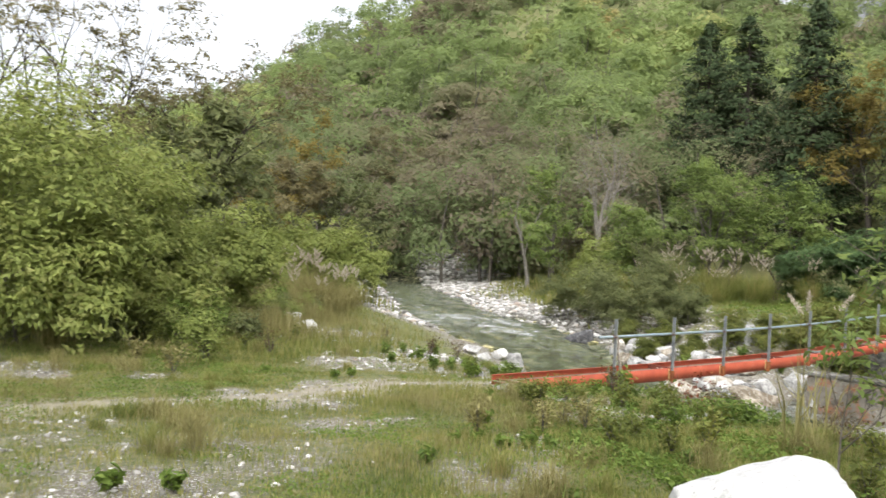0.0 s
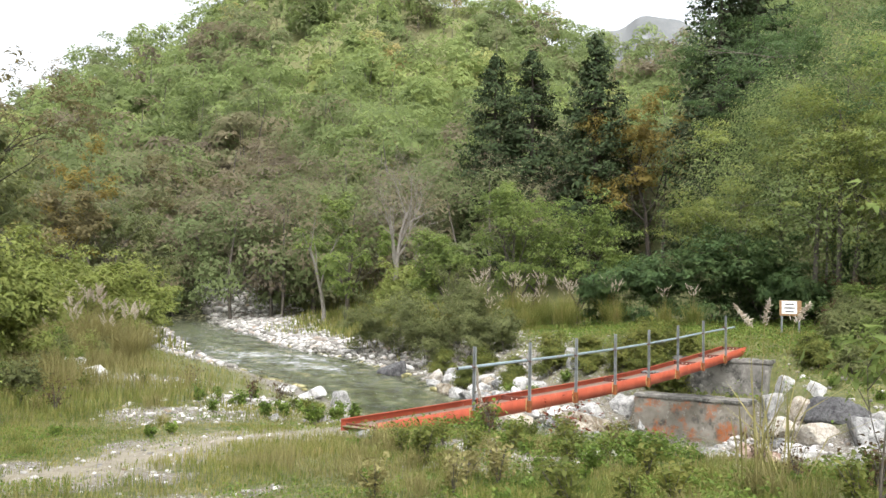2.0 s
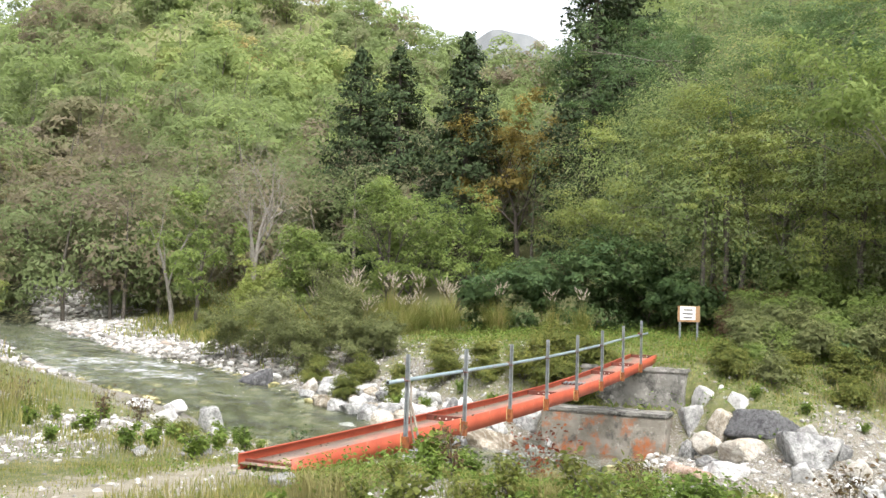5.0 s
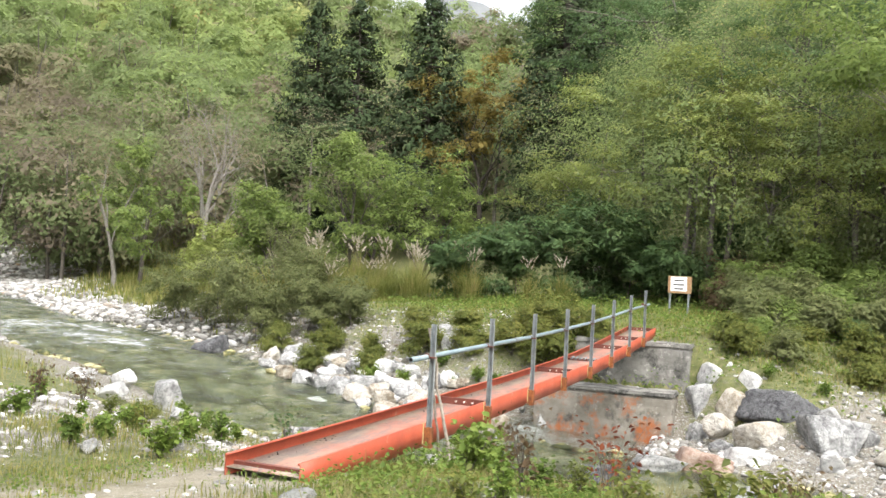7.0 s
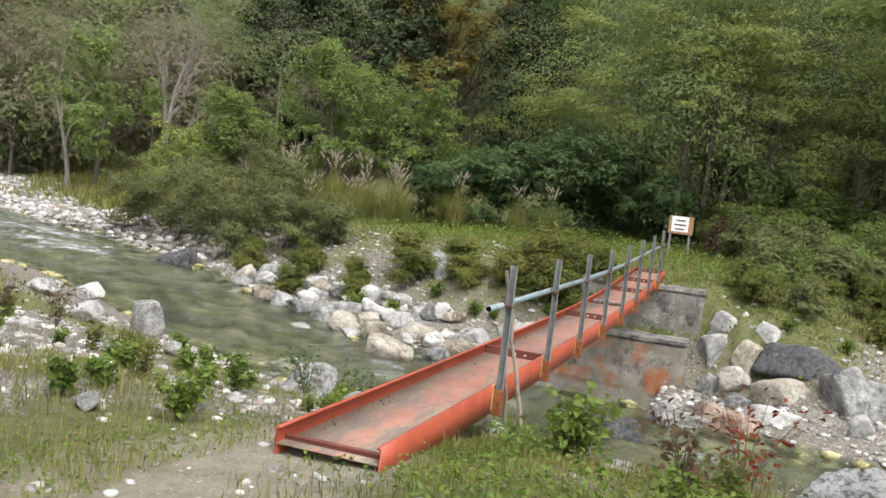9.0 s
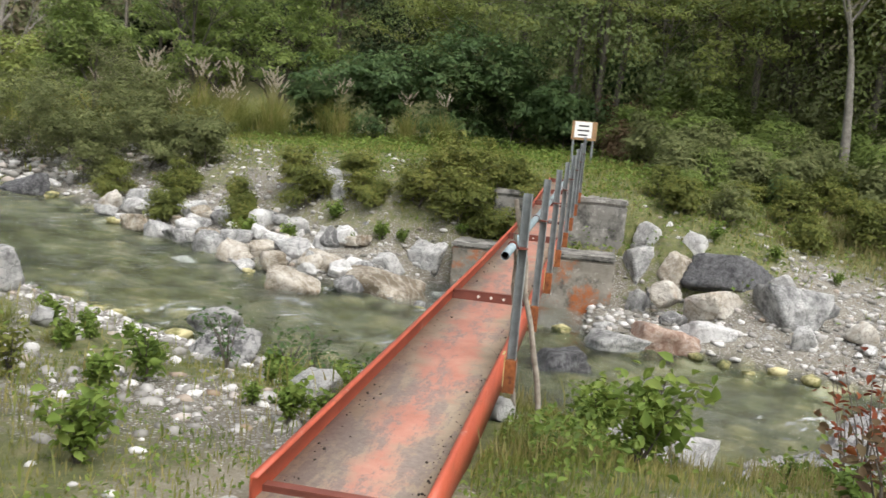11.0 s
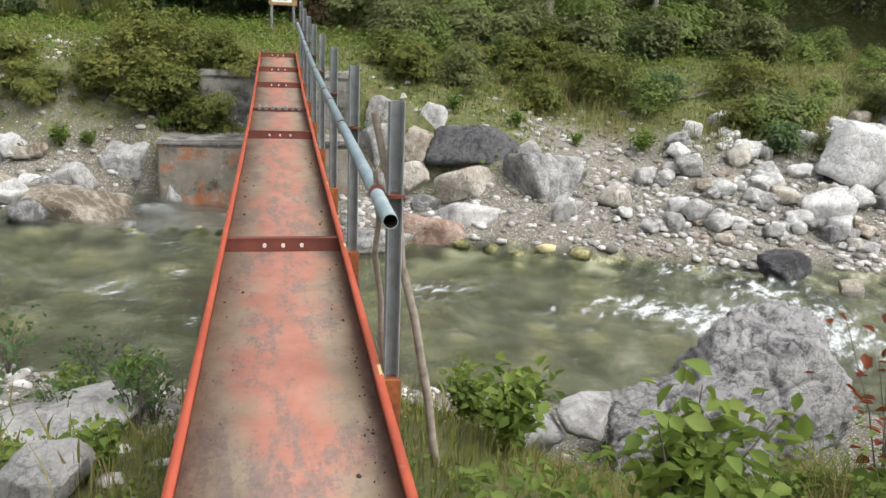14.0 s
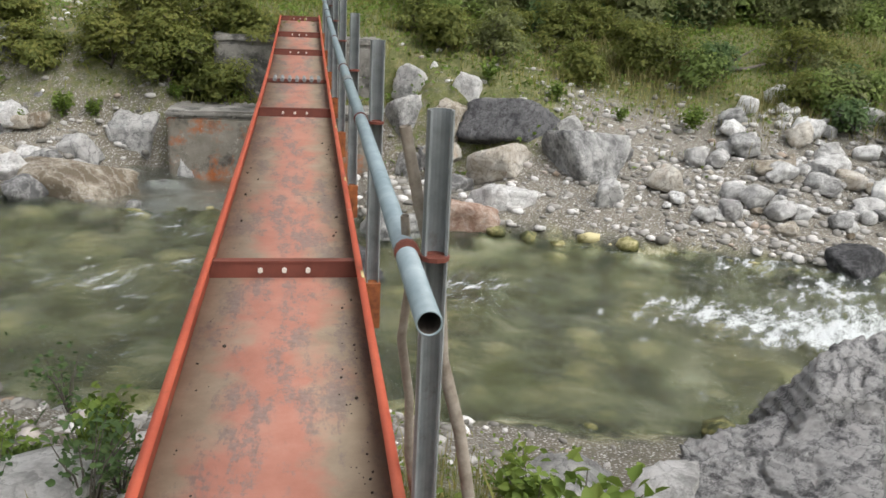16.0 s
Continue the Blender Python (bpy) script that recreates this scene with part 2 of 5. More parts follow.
# ---- ground sheet ----
def spread(lo, hi, a, b, step):
    """Grid lines: even between a and b, wider and wider outside."""
    mid = list(np.arange(a, b, step))
    out, d, p = [], step, b
    while p < hi:
        out.append(p)
        d *= 1.09
        p += d
    pre, d, p = [], step, a - step
    while p > lo:
        pre.append(p)
        d *= 1.09
        p -= d
    return np.array(pre[::-1] + mid + out)


GX, GY = spread(-900, 900, -12, 26, 0.2), spread(-900, 900, -4, 44, 0.2)
gx, gy = np.meshgrid(GX, GY)
gz = height(gx, gy)
TRACK = [(-14, 7), (-6, 8.5), (-3.5, 10), (-1.5, 12.2), (0.3, 14.2), (1.2, 14.6)]


def to_line(x, y, pts):
    best = np.full(np.shape(x), 1e9)
    for (ax, ay), (bx, by) in zip(pts[:-1], pts[1:]):
        dx, dy = bx - ax, by - ay
        k = np.clip(((x - ax) * dx + (y - ay) * dy) / (dx * dx + dy * dy), 0, 1)
        best = np.minimum(best, np.hypot(x - ax - k * dx, y - ay - k * dy))
    return best


def gravel(x, y):
    """How stony and bare the ground is, 0 to 1."""
    x, y = np.asarray(x, float), np.asarray(y, float)
    e, side = river_side(x, y)
    n = 0.5 + 0.5 * (0.55 * vnoise(x, y, 2.6, 21) + 0.3 * vnoise(x, y, 1.1, 22) + 0.25 * vnoise(x, y, 0.45, 23))
    shore = smooth(1.25 - np.clip(e, 0, 50) / np.where(side > 0, 4.5, 4.0))
    bar = smooth(1.3 - np.hypot((x - 6.5) / 5.0, (y - 58) / 15)) * (side > 0)
    bar = np.maximum(bar, smooth(1.3 - np.hypot((x - 5) / 8, (y - 90) / 26)))
    track = smooth(1.25 - to_line(x, y, TRACK) / (1.35 + 0.5 * vnoise(x, y, 1.9, 25))) * 0.95
    lower = smooth((sw_of(x, y)[1] - 4) / 3) * smooth(1.5 - np.clip(e, 0, 50) / 5.5) * (side > 0)
    patch = 0.8 * smooth((n - 0.52) * 6) * (side < 0) * (np.abs(x + 2) < 16) * (y < 14)
    for px, py, pr in ((-2.8, 6.2, 1.5), (-1.7, 8.1, 0.9), (0.0, 5.8, 0.9), (-3.7, 4.6, 1.6), (-5.9, 7.4, 2.2), (0.6, 7.3, 0.8), (-0.2, 17.6, 1.6), (-2.6, 24.5, 2.2), (1.6, 16.6, 1.4), (0.2, 19.2, 1.8), (-1.6, 16.6, 1.4), (0.8, 21.2, 1.8)):
        patch = np.maximum(patch, smooth(1.4 - np.hypot(x - px, (y - py) * 0.8) / pr) * (0.1 + 1.1 * n))
    slope = smooth((-sw_of(x, y)[1] - 1.5) / 2.5) * smooth((sw_of(x, y)[1] + 19) / 4) * smooth(1.35 - np.clip(e, 0, 50) / 6.5) * (side > 0)
    k = np.maximum.reduce([shore * (0.35 + 0.9 * n), bar * 1.2, track * (0.1 + 0.95 * n), lower, patch, slope * (0.22 + 0.8 * n)])
    return np.clip(k, 0, 1) * (np.hypot(x, y) < 120)


ii = np.arange(gx.size).reshape(gx.shape)
quads = np.stack([ii[:-1, :-1], ii[:-1, 1:], ii[1:, 1:], ii[1:, :-1]], -1).reshape(-1, 4)


def ground_material():
    m, t, p = nodes_of("ground_soil_and_gravel")
    pos = world_pos(t)
    at = t.nodes.new("ShaderNodeAttribute")
    at.attribute_name = "gravel"
    soil = ramp(t, [(0.25, (0.045, 0.06, 0.018)), (0.5, (0.12, 0.13, 0.045)), (0.75, (0.26, 0.22, 0.12))])
    t.links.new(noise_node(t, 5.5, 8, 0.7, pos).outputs[0], soil.inputs[0])
    v = t.nodes.new("ShaderNodeTexVoronoi")
    v.inputs["Scale"].default_value = 38
    t.links.new(pos, v.inputs["Vector"])
    stone = ramp(t, [(0.0, (0.15, 0.14, 0.12)), (0.5, (0.34, 0.33, 0.31)), (1.0, (0.64, 0.63, 0.6))])
    sep = t.nodes.new("ShaderNodeSeparateColor")
    t.links.new(v.outputs["Color"], sep.inputs[0])
    t.links.new(sep.outputs[0], stone.inputs[0])
    sand = ramp(t, [(0.3, (0.095, 0.083, 0.062)), (0.7, (0.2, 0.18, 0.14))])
    t.links.new(noise_node(t, 5, 8, 0.75, pos).outputs[0], sand.inputs[0])
    shard = mix(t, remap(t, v.outputs["Distance"], 0.25, 0.5), stone.outputs[0], sand.outputs[0])
    edge = noise_node(t, 7, 8, 0.75, pos)
    ad = t.nodes.new("ShaderNodeMath")
    ad.operation = "ADD"
    t.links.new(at.outputs["Fac"], ad.inputs[0])
    t.links.new(remap(t, edge.outputs[0], 0.25, 0.75, -0.3, 0.3), ad.inputs[1])
    dry_col = mix(t, remap(t, ad.outputs[0], 0.35, 0.6), soil.outputs[0], shard)
    dust = t.nodes.new("ShaderNodeAttribute")
    dust.attribute_name = "dust"
    pale = ramp(t, [(0.3, (0.2, 0.175, 0.125)), (0.7, (0.38, 0.34, 0.26))])
    t.links.new(noise_node(t, 3.5, 9, 0.72, pos).outputs[0], pale.inputs[0])
    da = t.nodes.new("ShaderNodeMath")
    da.operation = "ADD"
    t.links.new(dust.outputs["Fac"], da.inputs[0])
    t.links.new(remap(t, edge.outputs[0], 0.25, 0.75, -0.35, 0.35), da.inputs[1])
    dry_col = mix(t, remap(t, da.outputs[0], 0.4, 0.9, 0, 0.75), dry_col, pale.outputs[0])
    wet = t.nodes.new("ShaderNodeAttribute")
    wet.attribute_name = "bed"
    silt = ramp(t, [(0.42, (0.022, 0.028, 0.014)), (0.5, (0.085, 0.09, 0.045)), (0.56, (0.18, 0.18, 0.085)), (0.64, (0.44, 0.42, 0.3))])
    t.links.new(noise_node(t, 1.9, 7, 0.62, pos).outputs[0], silt.inputs[0])
    t.links.new(mix(t, wet.outputs["Fac"], dry_col, silt.outputs[0]), p.inputs["Base Color"])
    p.inputs["Roughness"].default_value = 0.95
    bump(t, p, noise_node(t, 12, 10, 0.75, pos).outputs[0], 0.9, 0.05)
    return m


gme = mesh("ground", np.stack([gx, gy, gz], -1).reshape(-1, 3), quads, [ground_material()], True)
attribute(gme, "gravel", gravel(gx, gy).ravel())
attribute(gme, "dust", smooth(1.3 - to_line(gx, gy, TRACK) / (1.1 + 0.4 * vnoise(gx, gy, 1.9, 25))).ravel())
attribute(gme, "bed", smooth(0.6 - river_side(gx, gy)[0] / 0.5).ravel())
tagged(new("ground", gme), "uneven riverside ground of grass, soil and pale gravel", "ground", kind="structure")


# ---- water ----
def water_material():
    m, t, p = nodes_of("clear_stream_water")
    pos = world_pos(t)
    mp = t.nodes.new("ShaderNodeMapping")
    mp.inputs["Rotation"].default_value = (0, 0, radians(62))
    mp.inputs["Scale"].default_value = (0.45, 1.25, 1)
    t.links.new(pos, mp.inputs["Vector"])
    a = noise_node(t, 5.5, 10, 0.72, mp.outputs[0])
    b = noise_node(t, 0.9, 3, 0.5, mp.outputs[0])
    at = t.nodes.new("ShaderNodeAttribute")
    at.attribute_name = "foam"
    f = noise_node(t, 5.0, 11, 0.74, mp.outputs[0])
    ad = t.nodes.new("ShaderNodeMath")
    ad.operation = "ADD"
    t.links.new(at.outputs["Fac"], ad.inputs[0])
    t.links.new(remap(t, f.outputs[0], 0.2, 0.8, -0.75, 0.75), ad.inputs[1])
    fac = remap(t, ad.outputs[0], 0.5, 0.95, 0, 0.85)
    p.inputs["Base Color"].default_value = (0.75, 0.79, 0.8, 1)
    p.inputs["Roughness"].default_value = 0.5
    g = t.nodes.new("ShaderNodeBsdfPrincipled")
    g.inputs["Base Color"].default_value = (0.74, 0.85, 0.81, 1)
    g.inputs["Transmission Weight"].default_value = 1.0
    g.inputs["Roughness"].default_value = 0.04
    g.inputs["IOR"].default_value = 1.33
    mx2 = t.nodes.new("ShaderNodeMath")
    mx2.operation = "ADD"
    t.links.new(a.outputs[0], mx2.inputs[0])
    t.links.new(b.outputs[0], mx2.inputs[1])
    bn = t.nodes.new("ShaderNodeBump")
    bn.inputs["Strength"].default_value = 1.0
    bn.inputs["Distance"].default_value = 0.1
    t.links.new(mx2.outputs[0], bn.inputs["Height"])
    t.links.new(bn.outputs[0], g.inputs["Normal"])
    t.links.new(bn.outputs[0], p.inputs["Normal"])
    ms = t.nodes.new("ShaderNodeMixShader")
    t.links.new(fac, ms.inputs[0])
    t.links.new(g.outputs[0], ms.inputs[1])
    t.links.new(p.outputs[0], ms.inputs[2])
    t.links.new(ms.outputs[0], t.nodes["Material Output"].inputs[0])
    return m


def build_water():
    k = np.linspace(0, len(RIVER) - 1, 900)
    i = np.clip(k.astype(int), 0, len(RIVER) - 2)
    c = RIVER[i] + (RIVER[i + 1] - RIVER[i]) * (k - i)[:, None]
    box_k = np.ones(61) / 61
    pad = np.concatenate([np.repeat(c[:1], 30, 0), c, np.repeat(c[-1:], 30, 0)])
    c = np.stack([np.convolve(pad[:, j], box_k, "valid") for j in range(3)], -1)
    d = np.gradient(c[:, :2], axis=0)
    d = np.stack([np.convolve(np.pad(d[:, j], 20, mode="edge"), np.ones(41) / 41, "valid") for j in range(2)], -1)
    d /= np.linalg.norm(d, axis=1)[:, None]
    across = np.linspace(-1, 1, 41)
    half = c[:, 2] + 3.2
    x = c[:, 0, None] - d[:, 1, None] * across * half[:, None]
    y = c[:, 1, None] + d[:, 0, None] * across * half[:, None]
    z = water_z(x, y) + 0.06 * vnoise(x, y, 1.1, 31) + 0.05 * vnoise(x, y, 0.45, 32)
    n = np.arange(x.size).reshape(x.shape)
    q = np.stack([n[:-1, :-1], n[1:, :-1], n[1:, 1:], n[:-1, 1:]], -1).reshape(-1, 4)
    me = mesh("water", np.stack([x, y, z], -1).reshape(-1, 3), q, [water_material()], True)
    s, w = sw_of(x, y)
    foam = 0.22 + 0.2 * vnoise(x, y, 1.6, 33) + 0.12 * vnoise(x, y, 0.6, 34)
    foam = foam + 0.1 * smooth((w - 1) / 5) + 0.15 * smooth((-w - 16) / 6)
    for rx, ry, rr, k in ((11.6, 19.2, 0.5, 0.45), (11.0, 18.67, 0.4, 0.35), (12.57, 16.4, 0.55, 0.5), (11.4, 17.2, 0.5, 0.3), (14.6, 14.9, 0.7, 0.4), (12.8, 14.3, 0.8, 0.45), (13.6, 14.6, 0.7, 0.35), (8.44, 22.5, 0.5, 0.4), (9.5, 22.2, 0.4, 0.3),
                          (8.25, 24.3, 0.6, 0.3), (6.2, 25.3, 0.7, 0.5), (8.3, 25.5, 0.5, 0.35), (5.0, 44, 1.8, 0.3), (3.9, 50, 2.0, 0.3)):
        along = ((x - rx) * 0.46 - (y - ry) * 0.888) / 1.6
        beside = (x - rx) * 0.888 + (y - ry) * 0.46
        foam = foam + 0.8 * k * np.exp(-(along ** 2 + beside ** 2) / (rr * rr))
    attribute(me, "foam", foam.ravel())
    ob = tagged(new("water", me), "clear shallow mountain stream with white riffles", "stream", kind="structure")
    ob.visible_shadow = False


build_water()

# ---- plants ----
def tubes(name, lines, sides, mats):
    """Tapered round branches, joined: each line is (points, radii)."""
    vs, fs, off = [], [], 0
    ang = np.linspace(0, 2 * np.pi, sides, endpoint=False)
    for pts, rad in lines:
        pts, rad = np.asarray(pts, float), np.asarray(rad, float)
        d = np.gradient(pts, axis=0)
        d /= np.linalg.norm(d, axis=1)[:, None] + 1e-9
        ref = np.where(np.abs(d[:, 2:3]) > 0.9, np.array([[1.0, 0, 0]]), np.array([[0, 0, 1.0]]))
        a = np.cross(d, ref)
        a /= np.linalg.norm(a, axis=1)[:, None] + 1e-9
        b = np.cross(d, a)
        ring = pts[:, None] + rad[:, None, None] * (a[:, None] * np.cos(ang)[None, :, None] + b[:, None] * np.sin(ang)[None, :, None])
        n = len(pts)
        vs.append(ring.reshape(-1, 3))
        k = np.arange(n * sides).reshape(n, sides) + off
        nx = np.roll(k, -1, 1)
        fs.append(np.stack([k[:-1], nx[:-1], nx[1:], k[1:]], -1).reshape(-1, 4))
        off += n * sides
    return mesh(name, np.concatenate(vs), np.concatenate(fs), mats, True)


def leaf_quads(centres, size, g, aspect=0.55, flat=0.0, droop=0.0, out=None, jitter=0.34, three=False):
    """Small pointed leaves at the centres: 4 corners each. They face outwards where out is given, else any way (flat: upwards)."""
    n = len(centres)
    if out is None:
        out = g.normal(size=(n, 3)) * [1 - 0.6 * flat, 1 - 0.6 * flat, 1] + [0, 0, 0.9 * flat]
    else:
        out = out + g.normal(size=(n, 3)) * jitter + [0, 0, 0.35 + flat * 0.3]
    out = out / (np.linalg.norm(out, axis=1)[:, None] + 1e-9)
    a = np.cross(out, g.normal(size=(n, 3))) - [0, 0, droop]
    a /= np.linalg.norm(a, axis=1)[:, None] + 1e-9
    b = np.cross(a, out)
    size = np.broadcast_to(np.asarray(size, float), (n,)) * g.uniform(0.65, 1.35, n)
    l, w = a * size[:, None] * 0.5, b * size[:, None] * 0.5 * aspect
    v = np.stack([centres - l, centres + w - l * 0.1, centres + l, centres - w - l * 0.1], 1)
    if three:
        return v[:, :3].reshape(-1, 3), np.arange(3 * n).reshape(n, 3)
    return v.reshape(-1, 3), np.arange(4 * n).reshape(n, 4)


def clumps(g, tips, leaves, fluff, count, squash=0.7):
    """Leaf places in clumps round some of the twigs, and the way each faces."""
    tips = np.asarray(tips)
    heart = tips.mean(0) - [0, 0, 0.3 * np.ptp(tips[:, 2])]
    c = tips[g.permutation(len(tips))[:count]]
    far = c - heart
    far = far / (np.linalg.norm(far, axis=1)[:, None] + 1e-9)
    k = g.integers(0, len(c), leaves)
    d = g.normal(size=(leaves, 3))
    d /= np.linalg.norm(d, axis=1)[:, None]
    d[:, 2] = np.where(d[:, 2] < -0.35, -d[:, 2], d[:, 2])
    r = g.uniform(0.45, 1.05, leaves)[:, None] * fluff * g.uniform(0.6, 1.35, len(c))[k][:, None]
    return c[k] + d * r * [1, 1, squash], d + 0.6 * far[k]


def broad_leaves(centres, size, g, flat=0.6):
    """Larger leaves with a fold along the middle: 6 corners and 4 triangles each."""
    n = len(centres)
    out = g.normal(size=(n, 3)) * 0.45 + [0, 0, flat + 0.3]
    out /= np.linalg.norm(out, axis=1)[:, None]
    a = np.cross(out, g.normal(size=(n, 3)))
    a /= np.linalg.norm(a, axis=1)[:, None]
    b = np.cross(a, out)
    s = (size * g.uniform(0.6, 1.3, n))[:, None]
    fold = out * s * 0.12
    p = [centres - a * s * 0.5, centres - a * s * 0.12 + b * s * 0.33 + fold, centres + a * s * 0.22 + b * s * 0.24 + fold * 0.6, centres + a * s * 0.55 - fold * 1.2,
         centres + a * s * 0.22 - b * s * 0.24 + fold * 0.6, centres - a * s * 0.12 - b * s * 0.33 + fold]
    k = np.arange(n)[:, None] * 6
    f = np.concatenate([k + np.array([q]) for q in ((0, 1, 2, 3), (0, 3, 4, 5))])
    return np.stack(p, 1).reshape(-1, 3), f


def branches(g, base, height_m, radius, levels=3, split=4, spread_deg=38, ratio=0.62, lean=(0, 0), up=0.25, bare=0.35, wander=0.1):
    """Limbs grown from a trunk: the lines, and the places and directions of the twigs."""
    lines, tips = [], []

    def grow(p, d, length, rad, level):
        n = 6 if level < 2 else 4
        pts, rr = [p.copy()], [rad]
        for j in range(1, n):
            d = d + g.normal(size=3) * wander + np.array([0, 0, up * 0.12])
            d /= np.linalg.norm(d)
            p = p + d * length / (n - 1)
            pts.append(p.copy())
            rr.append(rad * (1 - 0.75 * j / (n - 1)))
        lines.append((pts, rr))
        if level >= levels:
            tips.extend(pts[1:])
            return
        count = split + (2 if level == 0 else 0)
        for c in range(count):
            f = bare + (1 - bare) * (c + g.uniform(0.2, 0.9)) / count if level == 0 else g.uniform(0.3, 1.0)
            q = np.array([np.interp(f * (n - 1), range(n), [a[k] for a in pts]) for k in range(3)])
            r = np.interp(f * (n - 1), range(n), rr) * 0.62
            side = g.normal(size=3)
            side -= d * side.dot(d)
            side /= np.linalg.norm(side)
            a = radians(spread_deg * g.uniform(0.7, 1.35))
            nd = d * math.cos(a) + side * math.sin(a) + np.array([0, 0, up * 0.3])
            nd /= np.linalg.norm(nd)
            grow(q, nd, length * ratio * g.uniform(0.7, 1.15), max(r, 0.006), level + 1)
        tips.append(pts[-1])

    grow(np.array(base, float), np.array([lean[0], lean[1], 1.0]), height_m * 0.62, radius, 0)
    return lines, np.array(tips)


def on_ground(x, y, sink=0.05):
    return float(height(x, y)) - sink


def tree(name, x, y, h, label, category, leaf, bark, seed, leaves=6000, leaf_size=0.16, fluff=0.55, radius=None, group="", base=None, flat=0.2, clump_count=110, squash=0.7, **kw):
    """A tree: a tapered trunk with limbs, and a crown of many small leaves round its twigs."""
    g = np.random.default_rng(seed)
    z = on_ground(x, y) if base is None else base
    root = tagged(new(name), label, category, group)
    root.location = (x, y, z)
    lines, tips = branches(g, (0, 0, 0), h, radius or h * 0.016 + 0.03, **kw)
    top = tips[:, 2].max()
    k = h / max(top, 0.1)
    lines = [(np.array(p) * [1, 1, k], r) for p, r in lines]
    tips = tips * [1, 1, k]
    child("trunk", tubes("trunk", lines, 4 if h > 5 else 3, [bark]), root)
    if leaves:
        c, face = clumps(g, tips, leaves, fluff, clump_count, squash)
        c[:, 2] = np.maximum(c[:, 2], 0.05)
        v, f = leaf_quads(c, leaf_size * 1.25, g, 0.7, flat=flat, out=face, three=True)
        crown = mesh("crown", v, f, [leaf])
        bulk = face / np.linalg.norm(face, axis=1)[:, None] + [0, 0, 0.35] + g.normal(size=face.shape) * 0.25
        child("crown", soft_shading(crown, np.repeat(bulk, 3, 0)), root)
    return root


def cedar(x, y, base, h, width, seed, label, leaves=17000, leaf=None):
    """A conifer: a straight trunk, short drooping limbs in whorls, and a narrow, ragged crown."""
    g = np.random.default_rng(seed)
    root = tagged(new("cedar_tree"), label, "tree", "cedars")
    root.location = (x, y, base)
    lines = [([(0, 0, 0), (0.1, 0, h * 0.5), (0, 0.05, h)], [h * 0.018, h * 0.011, 0.03])]
    cs, ns = [], []
    n = int(h * 13)
    for j in range(n):
        f = (j + g.uniform()) / n
        z = h * (0.04 + 0.96 * f)
        reach = width * 0.5 * (1 - f) ** 0.62 * g.uniform(0.6, 1.15) * (0.75 + 0.25 * min(1, f * 5)) + 0.1
        a = g.uniform(0, 2 * np.pi)
        d = np.array([math.cos(a), math.sin(a), 0])
        tip = d * reach + [0, 0, z + reach * 0.12 - 0.15]
        lines.append(([d * 0.02 + [0, 0, z], d * reach * 0.6 + [0, 0, z - 0.1 * reach], tip], [0.05, 0.03, 0.01]))
        m = int(leaves / n * (0.35 + 1.3 * (1 - f)))
        u = g.uniform(0.2, 1.05, m) ** 0.6
        side = np.array([-d[1], d[0], 0])
        fan = g.normal(size=m) * 0.2 * reach * u
        c = d * (u * reach)[:, None] + side * fan[:, None] + [0, 0, 1] * (z - 0.12 * reach * u + 0.14 * reach * u ** 3 - np.abs(fan) * 0.3)[:, None]
        cs.append(c + g.normal(size=(m, 3)) * [0.16, 0.16, 0.2])
        ns.append(np.repeat((d + [0, 0, 0.75])[None], m, 0) + g.normal(size=(m, 3)) * 0.3)
    child("trunk", tubes("trunk", lines, 5, [BARK_DARK]), root)
    c, nn = np.concatenate(cs), np.concatenate(ns)
    v, f = leaf_quads(c, 0.4, g, aspect=0.5, droop=0.3, out=nn, jitter=0.5)
    child("crown", soft_shading(mesh("crown", v, f, [leaf or LEAF_CEDAR]), np.repeat(nn, 4, 0)), root)
    return root


def polar(az, r):
    return r * math.sin(radians(az)), r * math.cos(radians(az))


# far woods: one object of many crowns
def forest_material():
    m, t, p = nodes_of("wooded_hillside_leaves")
    at = t.nodes.new("ShaderNodeAttribute")
    at.attribute_name = "tint"
    hue = ramp(t, [(0.0, (0.19, 0.16, 0.12)), (0.15, (0.23, 0.205, 0.13)), (0.3, (0.17, 0.21, 0.095)), (0.55, (0.21, 0.27, 0.105)), (0.8, (0.27, 0.33, 0.12)), (0.93, (0.34, 0.35, 0.14)), (1.0, (0.36, 0.27, 0.12))])
    t.links.new(at.outputs["Fac"], hue.inputs[0])
    isl = t.nodes.new("ShaderNodeNewGeometry").outputs["Random Per Island"]
    n = t.nodes.new("ShaderNodeHueSaturation")
    t.links.new(hue.outputs[0], n.inputs["Color"])
    t.links.new(remap(t, isl, 0, 1, 0.92, 1.09), n.inputs["Value"])
    t.links.new(n.outputs[0], p.inputs["Base Color"])
    p.inputs["Roughness"].default_value = 0.8
    p.inputs["Specular IOR Level"].default_value = 0.15
    tr = t.nodes.new("ShaderNodeBsdfTranslucent")
    t.links.new(n.outputs[0], tr.inputs[0])
    mx = t.nodes.new("ShaderNodeMixShader")
    mx.inputs[0].default_value = 0.55
    t.links.new(p.outputs[0], mx.inputs[1])
    t.links.new(tr.outputs[0], mx.inputs[2])
    t.links.new(mx.outputs[0], t.nodes["Material Output"].inputs[0])
    return m


